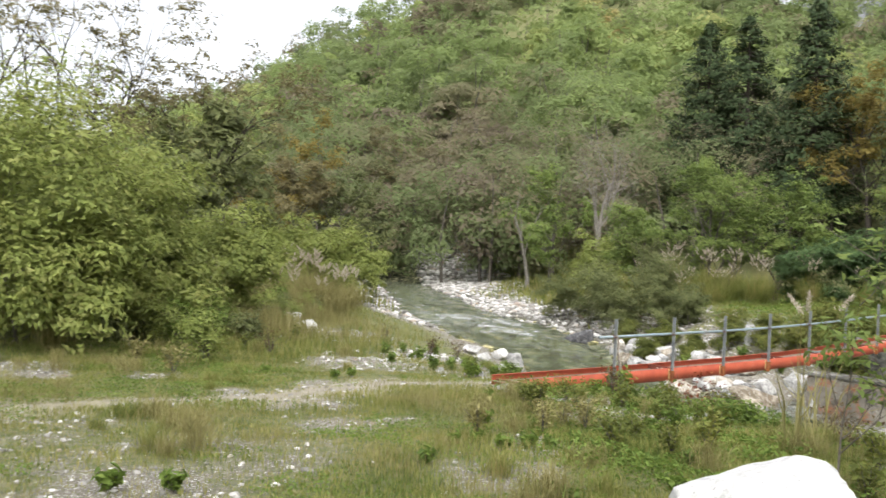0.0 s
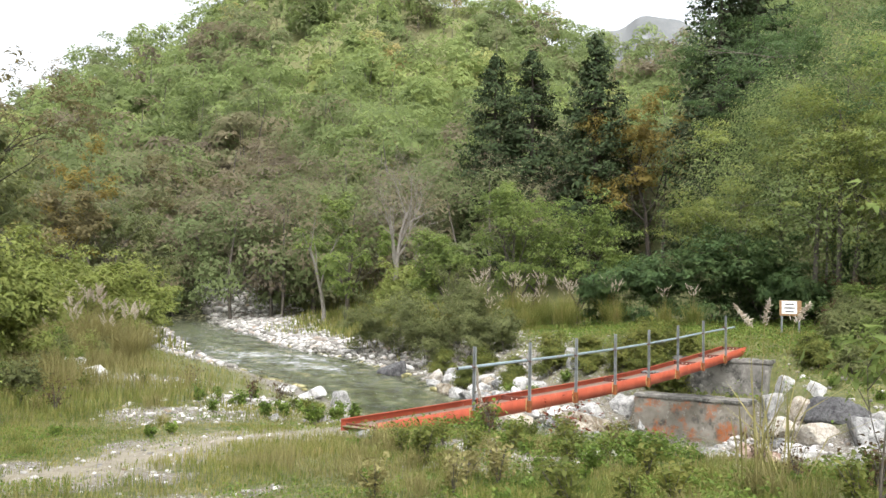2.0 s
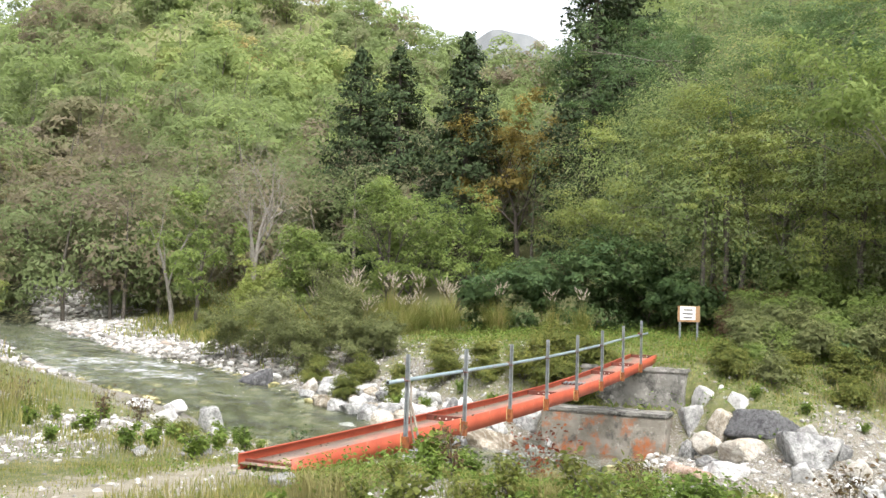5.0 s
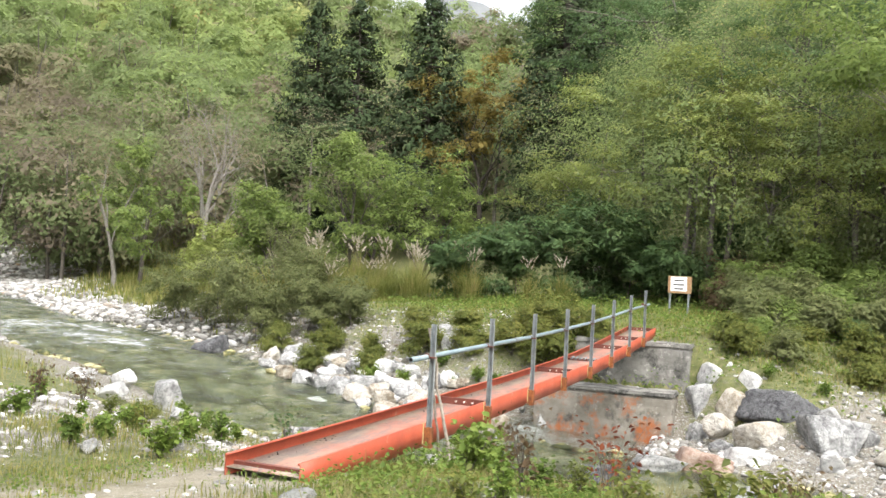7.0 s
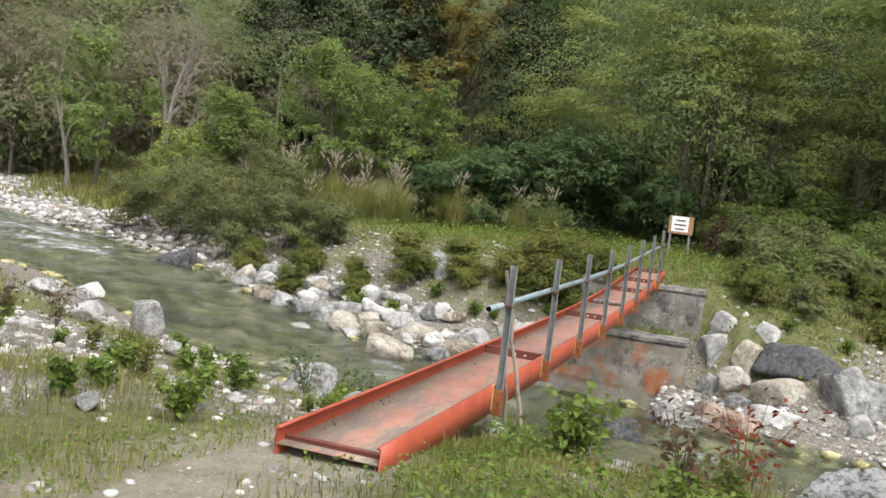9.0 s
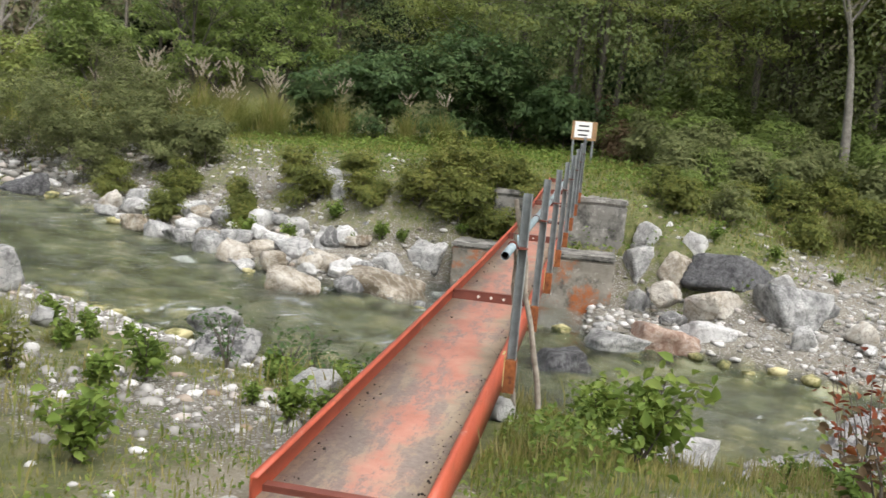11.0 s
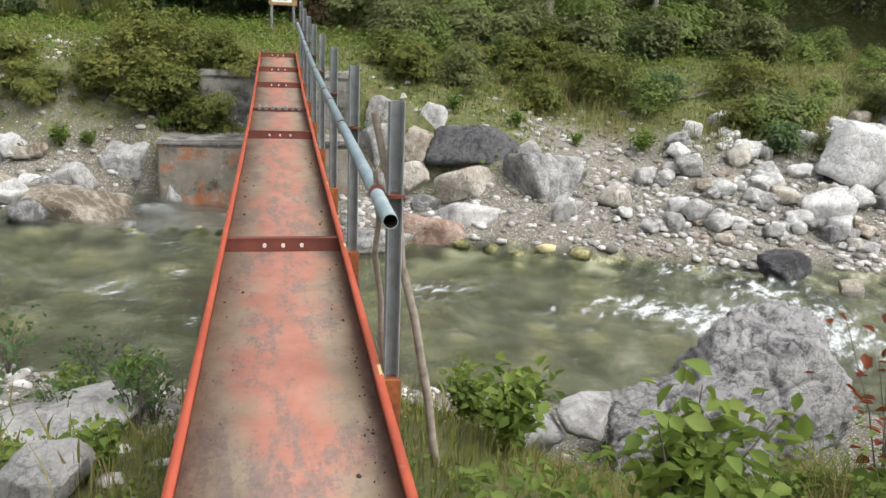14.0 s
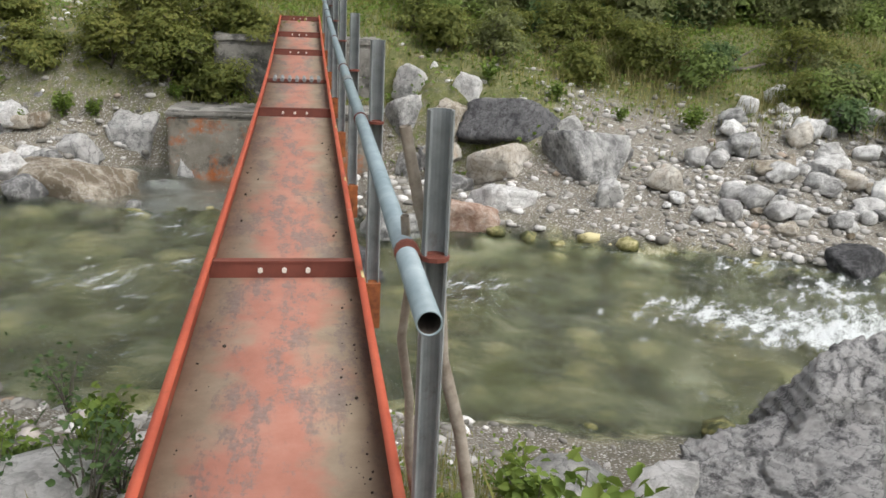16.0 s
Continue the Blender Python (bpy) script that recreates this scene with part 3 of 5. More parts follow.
def far_woods(count=1750):
    g = np.random.default_rng(99)
    vs, ts, ns, trunks = [], [], [], []
    placed = 0
    while placed < count:
        az = g.uniform(-17, 98)
        r0, rt = np.interp(az, AZ, R0), np.interp(az, AZ, RT)
        r = r0 - 4 + (rt * 1.04 - r0 + 4) * g.uniform() ** 1.25
        if az < 34 and r < 78 or az > 42 and g.uniform() < 0.12:
            continue
        x, y = polar(az, r)
        z = float(height(x, y))
        h = g.uniform(8, 14) * (1 + 0.1 * (r > 150))
        rad = h * g.uniform(0.3, 0.44)
        tint = np.clip(0.5 + 0.3 * float(vnoise(x, y, 45, 41)) + g.normal() * 0.17, 0, 1)
        if r < r0 + 25 and az < 30:
            tint *= 0.75
        lumps = g.integers(8, 13)
        m = int((np.clip(90000 / r, 330, 900) if r > 80 else 2700) / lumps) + 2
        for _ in range(lumps):
            q = g.normal(size=3)
            q /= np.linalg.norm(q)
            c = np.array([x, y, z + h * 0.52]) + q * [rad * 0.8, rad * 0.8, h * 0.4]
            d = g.normal(size=(m, 3))
            d /= np.linalg.norm(d, axis=1)[:, None]
            d[:, 2] = np.where(d[:, 2] < -0.3, -d[:, 2], d[:, 2])
            pts = c + d * rad * 0.5 * g.uniform(0.8, 1.06, (m, 1)) * [1, 1, 0.75]
            v, _f = leaf_quads(pts, np.clip(r * 0.0056, 0.45, 1.25) if r > 80 else 0.17, g, 0.85, 0.0, out=d + 0.6 * q, jitter=0.3, three=True)
            ns.append(np.repeat(d * 0.5 + 0.6 * q + [0, 0, 0.75] + g.normal(size=d.shape) * 0.1, 3, 0))
            vs.append(v)
            ts.append(np.full(len(v), np.clip(tint + g.normal() * 0.03, 0, 1)))
        if g.uniform() < 0.6:
            trunks.append(([(x, y, z - 0.5), (x + g.normal() * 0.3, y, z + h * 0.4), (x + g.normal() * 0.6, y, z + h * 0.85)], [0.2, 0.14, 0.04]))
        placed += 1
    v = np.concatenate(vs)
    me = mesh("hillside_woods", v, np.arange(len(v)).reshape(-1, 3), [forest_material()])
    soft_shading(me, np.concatenate(ns))
    attribute(me, "tint", np.concatenate(ts))
    tagged(new("hillside_woods", me), "dense mixed green and yellowing woodland covering the mountainside", "woodland", kind="stuff")
    tagged(new("woodland_trunks", tubes("woodland_trunks", trunks, 4, [BARK])), "thin grey trunks among the hillside woodland", "tree trunks", kind="stuff")


far_woods()

cedar(*polar(19.9, 92), 4, 24.5, 12.5, 1, "tall narrow dark green cedar on the slope")
cedar(*polar(22.3, 90), 4, 24.5, 12, 2, "tall narrow dark green cedar on the slope")
cedar(*polar(26.3, 80), 4, 23, 11.5, 3, "tall dark cedar with a rusty side")
cedar(*polar(34.0, 70), 5, 28, 10, 4, "very tall dark cedar beside the ochre tree")
cedar(*polar(36.2, 72), 5, 30, 10, 5, "very tall dark cedar beside the ochre tree")
tree("ochre_tree", *polar(29.8, 76), 17, "autumn tree with ochre yellow leaves between cedars", "tree", LEAF_OCHRE, BARK_DARK, 11, 9000, 0.32, 1.0, base=5, split=5)


def distant_mountain():
    """A far ridge, behind the wooded one, with haze painted into its grey."""
    az = np.radians(np.linspace(8, 50, 120))
    v = []
    for k, (r, low) in enumerate(((900, 0.0), (960, 0.55), (1010, 0.85), (1040, 1.0))):
        top = 1010 * (0.318 + 0.02 * vnoise(az * 100, az * 0, 9, 51) + 0.009 * vnoise(az * 100, az * 0, 2.2, 52)) * low
        top = top + (25 * vnoise(az * 100, az * 0 + k * 4, 1.7, 53) if 0 < k < 3 else 0)
        v.append(np.stack([r * np.sin(az), r * np.cos(az), top], -1))
    v = np.array(v)
    n = np.arange(v.shape[0] * v.shape[1]).reshape(v.shape[:2])
    q = np.stack([n[:-1, :-1], n[:-1, 1:], n[1:, 1:], n[1:, :-1]], -1).reshape(-1, 4)
    stone = rough_surface("far_mountain_haze_grey", [(0.3, (0.13, 0.14, 0.145)), (0.7, (0.2, 0.21, 0.215))], 0.03, 0.95, 0.2, 1.0)
    tagged(new("backdrop", mesh("backdrop", v.reshape(-1, 3), q, [stone], True)), "grey distant mountain ridge behind the wooded hills", "mountain", kind="structure")


distant_mountain()

# broadleaf trees on the far bank
for az, r, h, seed, leaf, nm in ((44, 46, 15, 21, LEAF_DARK, "broadleaf_tree"), (50, 43, 14, 22, LEAF_WILLOW, "broadleaf_tree"), (41, 58, 18, 23, LEAF_DARK, "broadleaf_tree"),
                                 (56, 42, 13, 24, LEAF_WILLOW, "broadleaf_tree"), (62, 42, 14, 25, LEAF_WILLOW, "broadleaf_tree"), (70, 44, 14, 26, LEAF_WILLOW, "broadleaf_tree"), (79, 46, 14, 27, LEAF_WILLOW, "broadleaf_tree"),
                                 (47, 56, 17, 28, LEAF_DARK, "broadleaf_tree"), (53, 52, 16, 29, LEAF_WILLOW, "broadleaf_tree"), (66, 54, 17, 30, LEAF_WILLOW, "broadleaf_tree"), (88, 50, 15, 31, LEAF_WILLOW, "broadleaf_tree")):
    tree(nm, *polar(az, r), h, "tall green broadleaf tree with a slender grey trunk", "tree", leaf, BARK, seed, 36000, 0.13, 1.0, group="trees of the far slope", clump_count=230, squash=0.38, split=5, spread_deg=56, up=0.05, flat=0.8)

for ax, ay, ah, sd in ((18, 48, 8.4, 41), (21.5, 47, 7.4, 42), (14.5, 50, 6.0, 43), (19.8, 50, 7.6, 44)):
    tree("alder_tree", ax, ay, ah, "bushy green young tree on the far bank", "tree", LEAF_SPRING, BARK, sd, 9000, 0.17, 0.5, clump_count=260, group="young alders", split=6, spread_deg=40, bare=0.08, up=0.4)

# ---- bridge ----
RED_STEEL = rough_surface("red_oxide_paint", [(0.25, (0.26, 0.05, 0.028)), (0.5, (0.38, 0.075, 0.038)), (0.75, (0.46, 0.11, 0.06))], 2.0, 0.5, 40, 0.002,
                          [((0.2, 0.06, 0.03), 9.0, 0.6, 0.72), ((0.45, 0.36, 0.29), 5.0, 0.64, 0.8)])
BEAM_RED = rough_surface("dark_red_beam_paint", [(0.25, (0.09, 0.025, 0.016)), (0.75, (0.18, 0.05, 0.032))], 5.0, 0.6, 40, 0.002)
STEEL = rough_surface("galvanised_steel", [(0.3, (0.13, 0.145, 0.15)), (0.7, (0.24, 0.255, 0.26))], 9.0, 0.45, 60, 0.001, [((0.12, 0.11, 0.1), 14, 0.6, 0.75)])
PIPE_BLUE = rough_surface("pipe_galvanised_blue_grey", [(0.3, (0.14, 0.19, 0.21)), (0.7, (0.26, 0.32, 0.345))], 7.0, 0.4, 60, 0.001, [((0.16, 0.1, 0.07), 11, 0.66, 0.75)])
RUSTY = rough_surface("rusted_steel", [(0.3, (0.1, 0.03, 0.012)), (0.7, (0.32, 0.11, 0.03))], 14.0, 0.9, 60, 0.003)
YELLOWED = rough_surface("weathered_yellow_label", [(0.3, (0.4, 0.3, 0.1)), (0.7, (0.6, 0.5, 0.28))], 20.0, 0.8, 60, 0.001)
BOLT = rough_surface("zinc_bolt", [(0.3, (0.5, 0.48, 0.42)), (0.7, (0.7, 0.68, 0.62))], 30.0, 0.5, 80, 0.0005)


def deck_material():
    """Red oxide paint worn through to grey along the walked middle, with silt along the edges."""
    m, t, p = nodes_of("worn_deck_plate")
    tc = t.nodes.new("ShaderNodeTexCoord").outputs["Object"]
    sep = t.nodes.new("ShaderNodeSeparateXYZ")
    t.links.new(tc, sep.inputs[0])
    paint = ramp(t, [(0.25, (0.27, 0.105, 0.07)), (0.5, (0.36, 0.16, 0.115)), (0.75, (0.42, 0.23, 0.17))])
    t.links.new(noise_node(t, 2.5, 8, 0.7, tc).outputs[0], paint.inputs[0])
    silt = ramp(t, [(0.3, (0.19, 0.155, 0.11)), (0.7, (0.33, 0.28, 0.205))])
    t.links.new(noise_node(t, 4, 8, 0.7, tc).outputs[0], silt.inputs[0])
    grey = ramp(t, [(0.3, (0.1, 0.075, 0.065)), (0.7, (0.24, 0.2, 0.18))])
    t.links.new(noise_node(t, 30, 8, 0.8, tc).outputs[0], grey.inputs[0])
    ab = t.nodes.new("ShaderNodeMath")
    ab.operation = "ADD"
    t.links.new(sep.outputs[1], ab.inputs[0])
    ab.inputs[1].default_value = 0.405
    ac = t.nodes.new("ShaderNodeMath")
    ac.operation = "ABSOLUTE"
    t.links.new(ab.outputs[0], ac.inputs[0])
    wob = noise_node(t, 1.6, 6, 0.65, tc)
    edge = t.nodes.new("ShaderNodeMath")
    edge.operation = "ADD"
    t.links.new(ac.outputs[0], edge.inputs[0])
    t.links.new(remap(t, wob.outputs[0], 0.3, 0.7, -0.14, 0.18), edge.inputs[1])
    c = mix(t, remap(t, edge.outputs[0], 0.12, 0.27, 0, 0.92), paint.outputs[0], silt.outputs[0])
    mp = t.nodes.new("ShaderNodeMapping")
    mp.inputs["Scale"].default_value = (0.7, 2.2, 1)
    t.links.new(tc, mp.inputs["Vector"])
    scuff = noise_node(t, 2.0, 8, 0.78, mp.outputs[0])
    pit = t.nodes.new("ShaderNodeMath")
    pit.operation = "ADD"
    t.links.new(scuff.outputs[0], pit.inputs[0])
    t.links.new(remap(t, noise_node(t, 26, 8, 0.8, tc).outputs[0], 0.3, 0.7, -0.06, 0.06), pit.inputs[1])
    c = mix(t, remap(t, pit.outputs[0], 0.5, 0.57, 0, 0.8), c, grey.outputs[0])
    t.links.new(c, p.inputs["Base Color"])
    p.inputs["Roughness"].default_value = 0.6
    bump(t, p, noise_node(t, 60, 8, 0.75, tc).outputs[0], 0.4, 0.002)
    return m


DECK = deck_material()
LENGTH, WIDE, LIP = 19.6, 0.81, 0.035
bridge = tagged(new("footbridge"), "long narrow red steel channel footbridge over the stream", "footbridge")
bridge.location = (BX, BY, 0)
bridge.rotation_euler = (0, 0, math.atan2(UY, UX))


def rail_top(s):
    """The height of the girder's top edge: it sags, and climbs to the far bank."""
    return float(np.interp(s, [-1, 0, 2.5, 5, 8, 11, 13.2, 16, 18.6, 19.6, 21], [0.24, 0.25, 0.27, 0.3, 0.345, 0.42, 0.51, 0.68, 0.87, 0.945, 1.05]))


STATIONS = np.linspace(0, LENGTH, 60)


def sweep(name, profile, mat, a=0.0, b=LENGTH, closed=True):
    """A section (w, height under the top edge) drawn along the bridge."""
    st = [a] + [s for s in STATIONS if a < s < b] + [b]
    v = [(s, -w, rail_top(s) + h) for s in st for w, h in profile]
    n = len(profile)
    f = [(i * n + j, i * n + (j + 1) % n, (i + 1) * n + (j + 1) % n, (i + 1) * n + j) for i in range(len(st) - 1) for j in range(n)]
    me = mesh(name, v, [np.array(f), np.array([tuple(range(n))[::-1], tuple((len(st) - 1) * n + k for k in range(n))])], [mat])
    return child(name, me, bridge)


DECK_DROP = 0.115
for w0, d in ((0, 1), (WIDE, -1)):
    sweep("side_girder", [(w0, 0), (w0 + d * LIP, 0), (w0 + d * LIP, -0.014), (w0 + d * 0.014, -0.02), (w0 + d * 0.014, -0.25), (w0 + d * LIP, -0.256), (w0 + d * LIP, -0.27), (w0, -0.27)][::d], RED_STEEL)
sweep("deck_plate", [(0.016, -DECK_DROP), (WIDE - 0.016, -DECK_DROP), (WIDE - 0.016, -DECK_DROP - 0.012), (0.016, -DECK_DROP - 0.012)][::-1], DECK)


def box(bm, lo, hi):
    r = bmesh.ops.create_cube(bm, size=1)["verts"]
    for v in r:
        v.co = Vector([(a + b) / 2 + c * (b - a) for a, b, c in zip(lo, hi, v.co)])
    return r


def cyl(bm, a, b, ra, rb=None, sides=12, cap=True):
    a, b = Vector(a), Vector(b)
    q = (b - a).to_track_quat("Z", "Y").to_matrix().to_4x4()
    r = bmesh.ops.create_cone(bm, cap_ends=cap, segments=sides, radius1=ra, radius2=ra if rb is None else rb, depth=(b - a).length)["verts"]
    bmesh.ops.transform(bm, matrix=Matrix.Translation((a + b) / 2) @ q, verts=r)
    return r


def cross_beam(s, tall=0.09, teeth=False):
    z = rail_top(s) - DECK_DROP
    bm = bmesh.new()
    box(bm, (s - 0.006, -WIDE + 0.016, z), (s + 0.006, -0.016, z + tall))
    box(bm, (s + 0.006, -WIDE + 0.016, z), (s + 0.07, -0.016, z + 0.01))
    if not teeth:
        box(bm, (s - 0.012, -WIDE + 0.02, z + tall - 0.006), (s + 0.045, -0.02, z + tall + 0.004))
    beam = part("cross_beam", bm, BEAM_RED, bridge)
    spots = (0.28, 0.405, 0.53)
    if teeth:
        for k in range(7):
            w = 0.12 + k * 0.095
            bm = bmesh.new()
            cyl(bm, (s - 0.1, -w, z + 0.045), (s + 0.1, -w, z + 0.065), 0.026, sides=8)
            part("joint_bolt", bm, STEEL, beam, "grey joint bolt")
    elif tall > 0.05:
        for w in spots:
            bm = bmesh.new()
            cyl(bm, (s - 0.028, -w, z + tall * 0.5), (s - 0.004, -w, z + tall * 0.5), 0.014, sides=6)
            part("bolt", bm, BOLT, beam, "pale zinc bolt")


for s, th in ((0.12, False), (5.09, False), (10.1, False), (12.5, True), (15.05, False), (17.15, False), (19.5, False)):
    cross_beam(s, 0.05 if th else 0.09 if s > 1 else 0.03, th)

# posts and hand rail
POSTS = [2.76 + 2.08 * k for k in range(8)]
POST_TOP = [1.43, 1.46, 1.5, 1.56, 1.64, 1.74, 1.86, 2.01]


def post_at(s, top):
    bm = bmesh.new()
    w, r = WIDE + 0.045, 0.036
    prof = [(math.cos(a) * r, math.sin(a) * r) for a in np.linspace(-2.2, 2.2, 12)] + [(math.cos(a) * (r - 0.007), math.sin(a) * (r - 0.007)) for a in np.linspace(2.2, -2.2, 12)]
    z0 = rail_top(s) - 0.3
    rings = [[bm.verts.new((s + x, -w + y, z)) for x, y in prof] for z in (z0, top)]
    n = len(prof)
    for k in range(n):
        bm.faces.new((rings[0][k], rings[0][(k + 1) % n], rings[1][(k + 1) % n], rings[1][k]))
    bm.faces.new(rings[1])
    bm.faces.new(rings[0][::-1])
    bmesh.ops.recalc_face_normals(bm, faces=bm.faces)
    p = part("post", bm, STEEL, bridge, "grey galvanised channel post")
    bm = bmesh.new()
    box(bm, (s - 0.045, -w - 0.04, rail_top(s) - 0.29), (s + 0.045, -WIDE - 0.001, rail_top(s) - 0.05))
    part("bracket", bm, RUSTY, p, "rusted bracket")
    bm = bmesh.new()
    box(bm, (s - 0.08, -WIDE - 0.006, rail_top(s) - 0.24), (s - 0.055, -WIDE - 0.0005, rail_top(s) - 0.01))
    part("edge_label", bm, YELLOWED, p, "yellowed strip")
    bm = bmesh.new()
    box(bm, (s - 0.09, -WIDE + 0.001, rail_top(s) + 0.0005), (s + 0.02, -WIDE + LIP - 0.02, rail_top(s) + 0.003))
    part("paint_mark", bm, YELLOWED, p, "worn yellowish paint mark")
    zr = top - 0.39
    bm = bmesh.new()
    cyl(bm, (s - 0.01, -WIDE + 0.03, zr + 0.012), (s + 0.01, -WIDE + 0.03, zr + 0.012), 0.0345, sides=14)
    cyl(bm, (s, -w - 0.04, zr), (s, -WIDE + 0.01, zr + 0.004), 0.006, sides=6)
    cyl(bm, (s - 0.006, -w, zr - 0.006), (s - 0.006, -w, zr + 0.006), 0.04, sides=12)
    part("clamp", bm, BEAM_RED, p, "dark rusty wire clamp")


for s, top in zip(POSTS, POST_TOP):
    post_at(s, top)


def hand_rail():
    """A pipe in lengths, open at the near end."""
    zs = [t - 0.378 for t in POST_TOP]
    st = [2.3] + POSTS[1:-1] + [POSTS[-1] + 1.1]
    pts = [(s, -WIDE + 0.03, float(np.interp(s, POSTS, zs)) - (0.02 if s < 2.7 else 0)) for s in st]
    vs, fs = [], []
    r, ri, n = 0.03, 0.0265, 16
    for p in pts:
        for rad in (r, ri):
            vs += [(p[0], p[1] + rad * math.cos(a), p[2] + rad * math.sin(a)) for a in np.linspace(0, 2 * np.pi, n, endpoint=False)]
    for i in range(len(pts) - 1):
        for j in range(n):
            k = (j + 1) % n
            o, q = i * 2 * n, (i + 1) * 2 * n
            fs += [(o + j, o + k, q + k, q + j), (o + n + k, o + n + j, q + n + j, q + n + k)]
    for j in range(n):
        k = (j + 1) % n
        fs.append((j, n + j, n + k, k))
    ob = child("hand_rail", mesh("hand_rail", vs, np.array(fs), [PIPE_BLUE], True), bridge, "blue-grey galvanised pipe open at its end")
    # added near-black sleeve: the bore's rust, with its inner shade put into the colour
    bm = bmesh.new()
    cyl(bm, (2.304, pts[0][1], pts[0][2]), (2.9, pts[0][1], pts[0][2] + 0.012), 0.0262, sides=16, cap=False)
    part("shaded_pipe_bore", bm, BARK_DARK, ob, "rusty inside of the pipe with its shade painted in")
    for s in (6.2, 12.1):
        bm = bmesh.new()
        z = float(np.interp(s, POSTS, zs))
        cyl(bm, (s - 0.09, -WIDE + 0.03, z), (s + 0.09, -WIDE + 0.03, z), 0.0345, sides=16)
        part("pipe_socket", bm, STEEL, ob)


hand_rail()

# ---- concrete abutment ----
CONCRETE = rough_surface("stained_concrete", [(0.3, (0.13, 0.115, 0.09)), (0.7, (0.29, 0.27, 0.23))], 1.6, 0.9, 18, 0.012,
                         [((0.07, 0.065, 0.055), 2.4, 0.52, 0.7), ((0.34, 0.11, 0.035), 1.4, 0.51, 0.64), ((0.42, 0.4, 0.36), 5.0, 0.6, 0.72)])


PLAIN_CONCRETE = rough_surface("grey_concrete", [(0.3, (0.12, 0.115, 0.1)), (0.7, (0.28, 0.27, 0.25))], 2.2, 0.9, 18, 0.012, [((0.05, 0.05, 0.045), 2.0, 0.46, 0.62), ((0.38, 0.37, 0.34), 6.0, 0.58, 0.7)])


def concrete_block(s0, s1, w0, w1, z0, z1, label, mat, cope):
    """A cast block: a rough body and the weathered cap along its top."""
    root = tagged(new("abutment"), label, "abutment")
    root.location, root.rotation_euler = (BX, BY, 0), (0, 0, math.atan2(UY, UX))
    for name, lo, hi, material in (("body", (s0, -w1, z0), (s1, -w0, z1 - cope), mat), ("coping", (s0 - 0.012, -w1 - 0.012, z1 - cope), (s1 + 0.012, -w0 + 0.012, z1), PLAIN_CONCRETE)):
        bm = bmesh.new()
        box(bm, lo, hi)
        bmesh.ops.bevel(bm, geom=bm.edges[:], offset=0.04, segments=2, affect="EDGES")
        bmesh.ops.subdivide_edges(bm, edges=[e for e in bm.edges if e.calc_length() > 0.8], cuts=8, use_grid_fill=True)
        for v in bm.verts:
            v.co += noise.noise_vector(v.co * 2.3) * 0.025 + noise.noise_vector(v.co * 7.0) * 0.012
        part(name, bm, material, root, "dark weathered cap" if name == "coping" else "")
    return root


concrete_block(16.3, 17.5, -1.85, 1.82, -2.7, -0.6, "weathered concrete abutment block with orange rust stains", CONCRETE, 0.12)
concrete_block(18.0, 19.9, -1.2, 2.0, -1.2, 0.6, "grey concrete bridge seat under the bridge end", PLAIN_CONCRETE, 0.15)

# ---- sign ----
WOOD = rough_surface("weathered_wood", [(0.3, (0.2, 0.12, 0.06)), (0.7, (0.36, 0.22, 0.11))], 12, 0.85, 40, 0.004)
WHITE = rough_surface("white_sign_paint", [(0.3, (0.7, 0.7, 0.68)), (0.7, (0.82, 0.82, 0.8))], 10, 0.5, 40, 0.001)
INK = rough_surface("dark_lettering", [(0.3, (0.03, 0.03, 0.03)), (0.7, (0.06, 0.05, 0.05))], 10, 0.6, 40, 0.001)


def notice_board(x, y):
    root = tagged(new("notice_board"), "small wooden notice board with a white plate on two posts", "sign")
    root.location = (x, y, on_ground(x, y))
    root.rotation_euler = (0, 0, radians(-38))
    top = 2.5 - root.location.z
    for k in (-0.33, 0.33):
        bm = bmesh.new()
        cyl(bm, (k, 0, 0), (k, 0, top + 0.02), 0.04, sides=8)
        part("post", bm, STEEL, root, "grey post")
    bm = bmesh.new()
    box(bm, (-0.42, -0.055, top - 0.5), (0.42, -0.03, top + 0.12))
    board = part("board", bm, WOOD, root, "brown wooden board")
    bm = bmesh.new()
    box(bm, (-0.33, -0.062, top - 0.42), (0.25, -0.056, top + 0.1))
    plate = part("plate", bm, WHITE, board, "white plate")
    for j, (a, b) in enumerate(((-0.2, 0.14), (-0.24, 0.16), (-0.2, 0.12))):
        bm = bmesh.new()
        box(bm, (a, -0.068, top - 0.06 - j * 0.15), (b, -0.063, top - 0.01 - j * 0.15))
        part("line_of_text", bm, INK, board)


notice_board(22.5, 29.7)

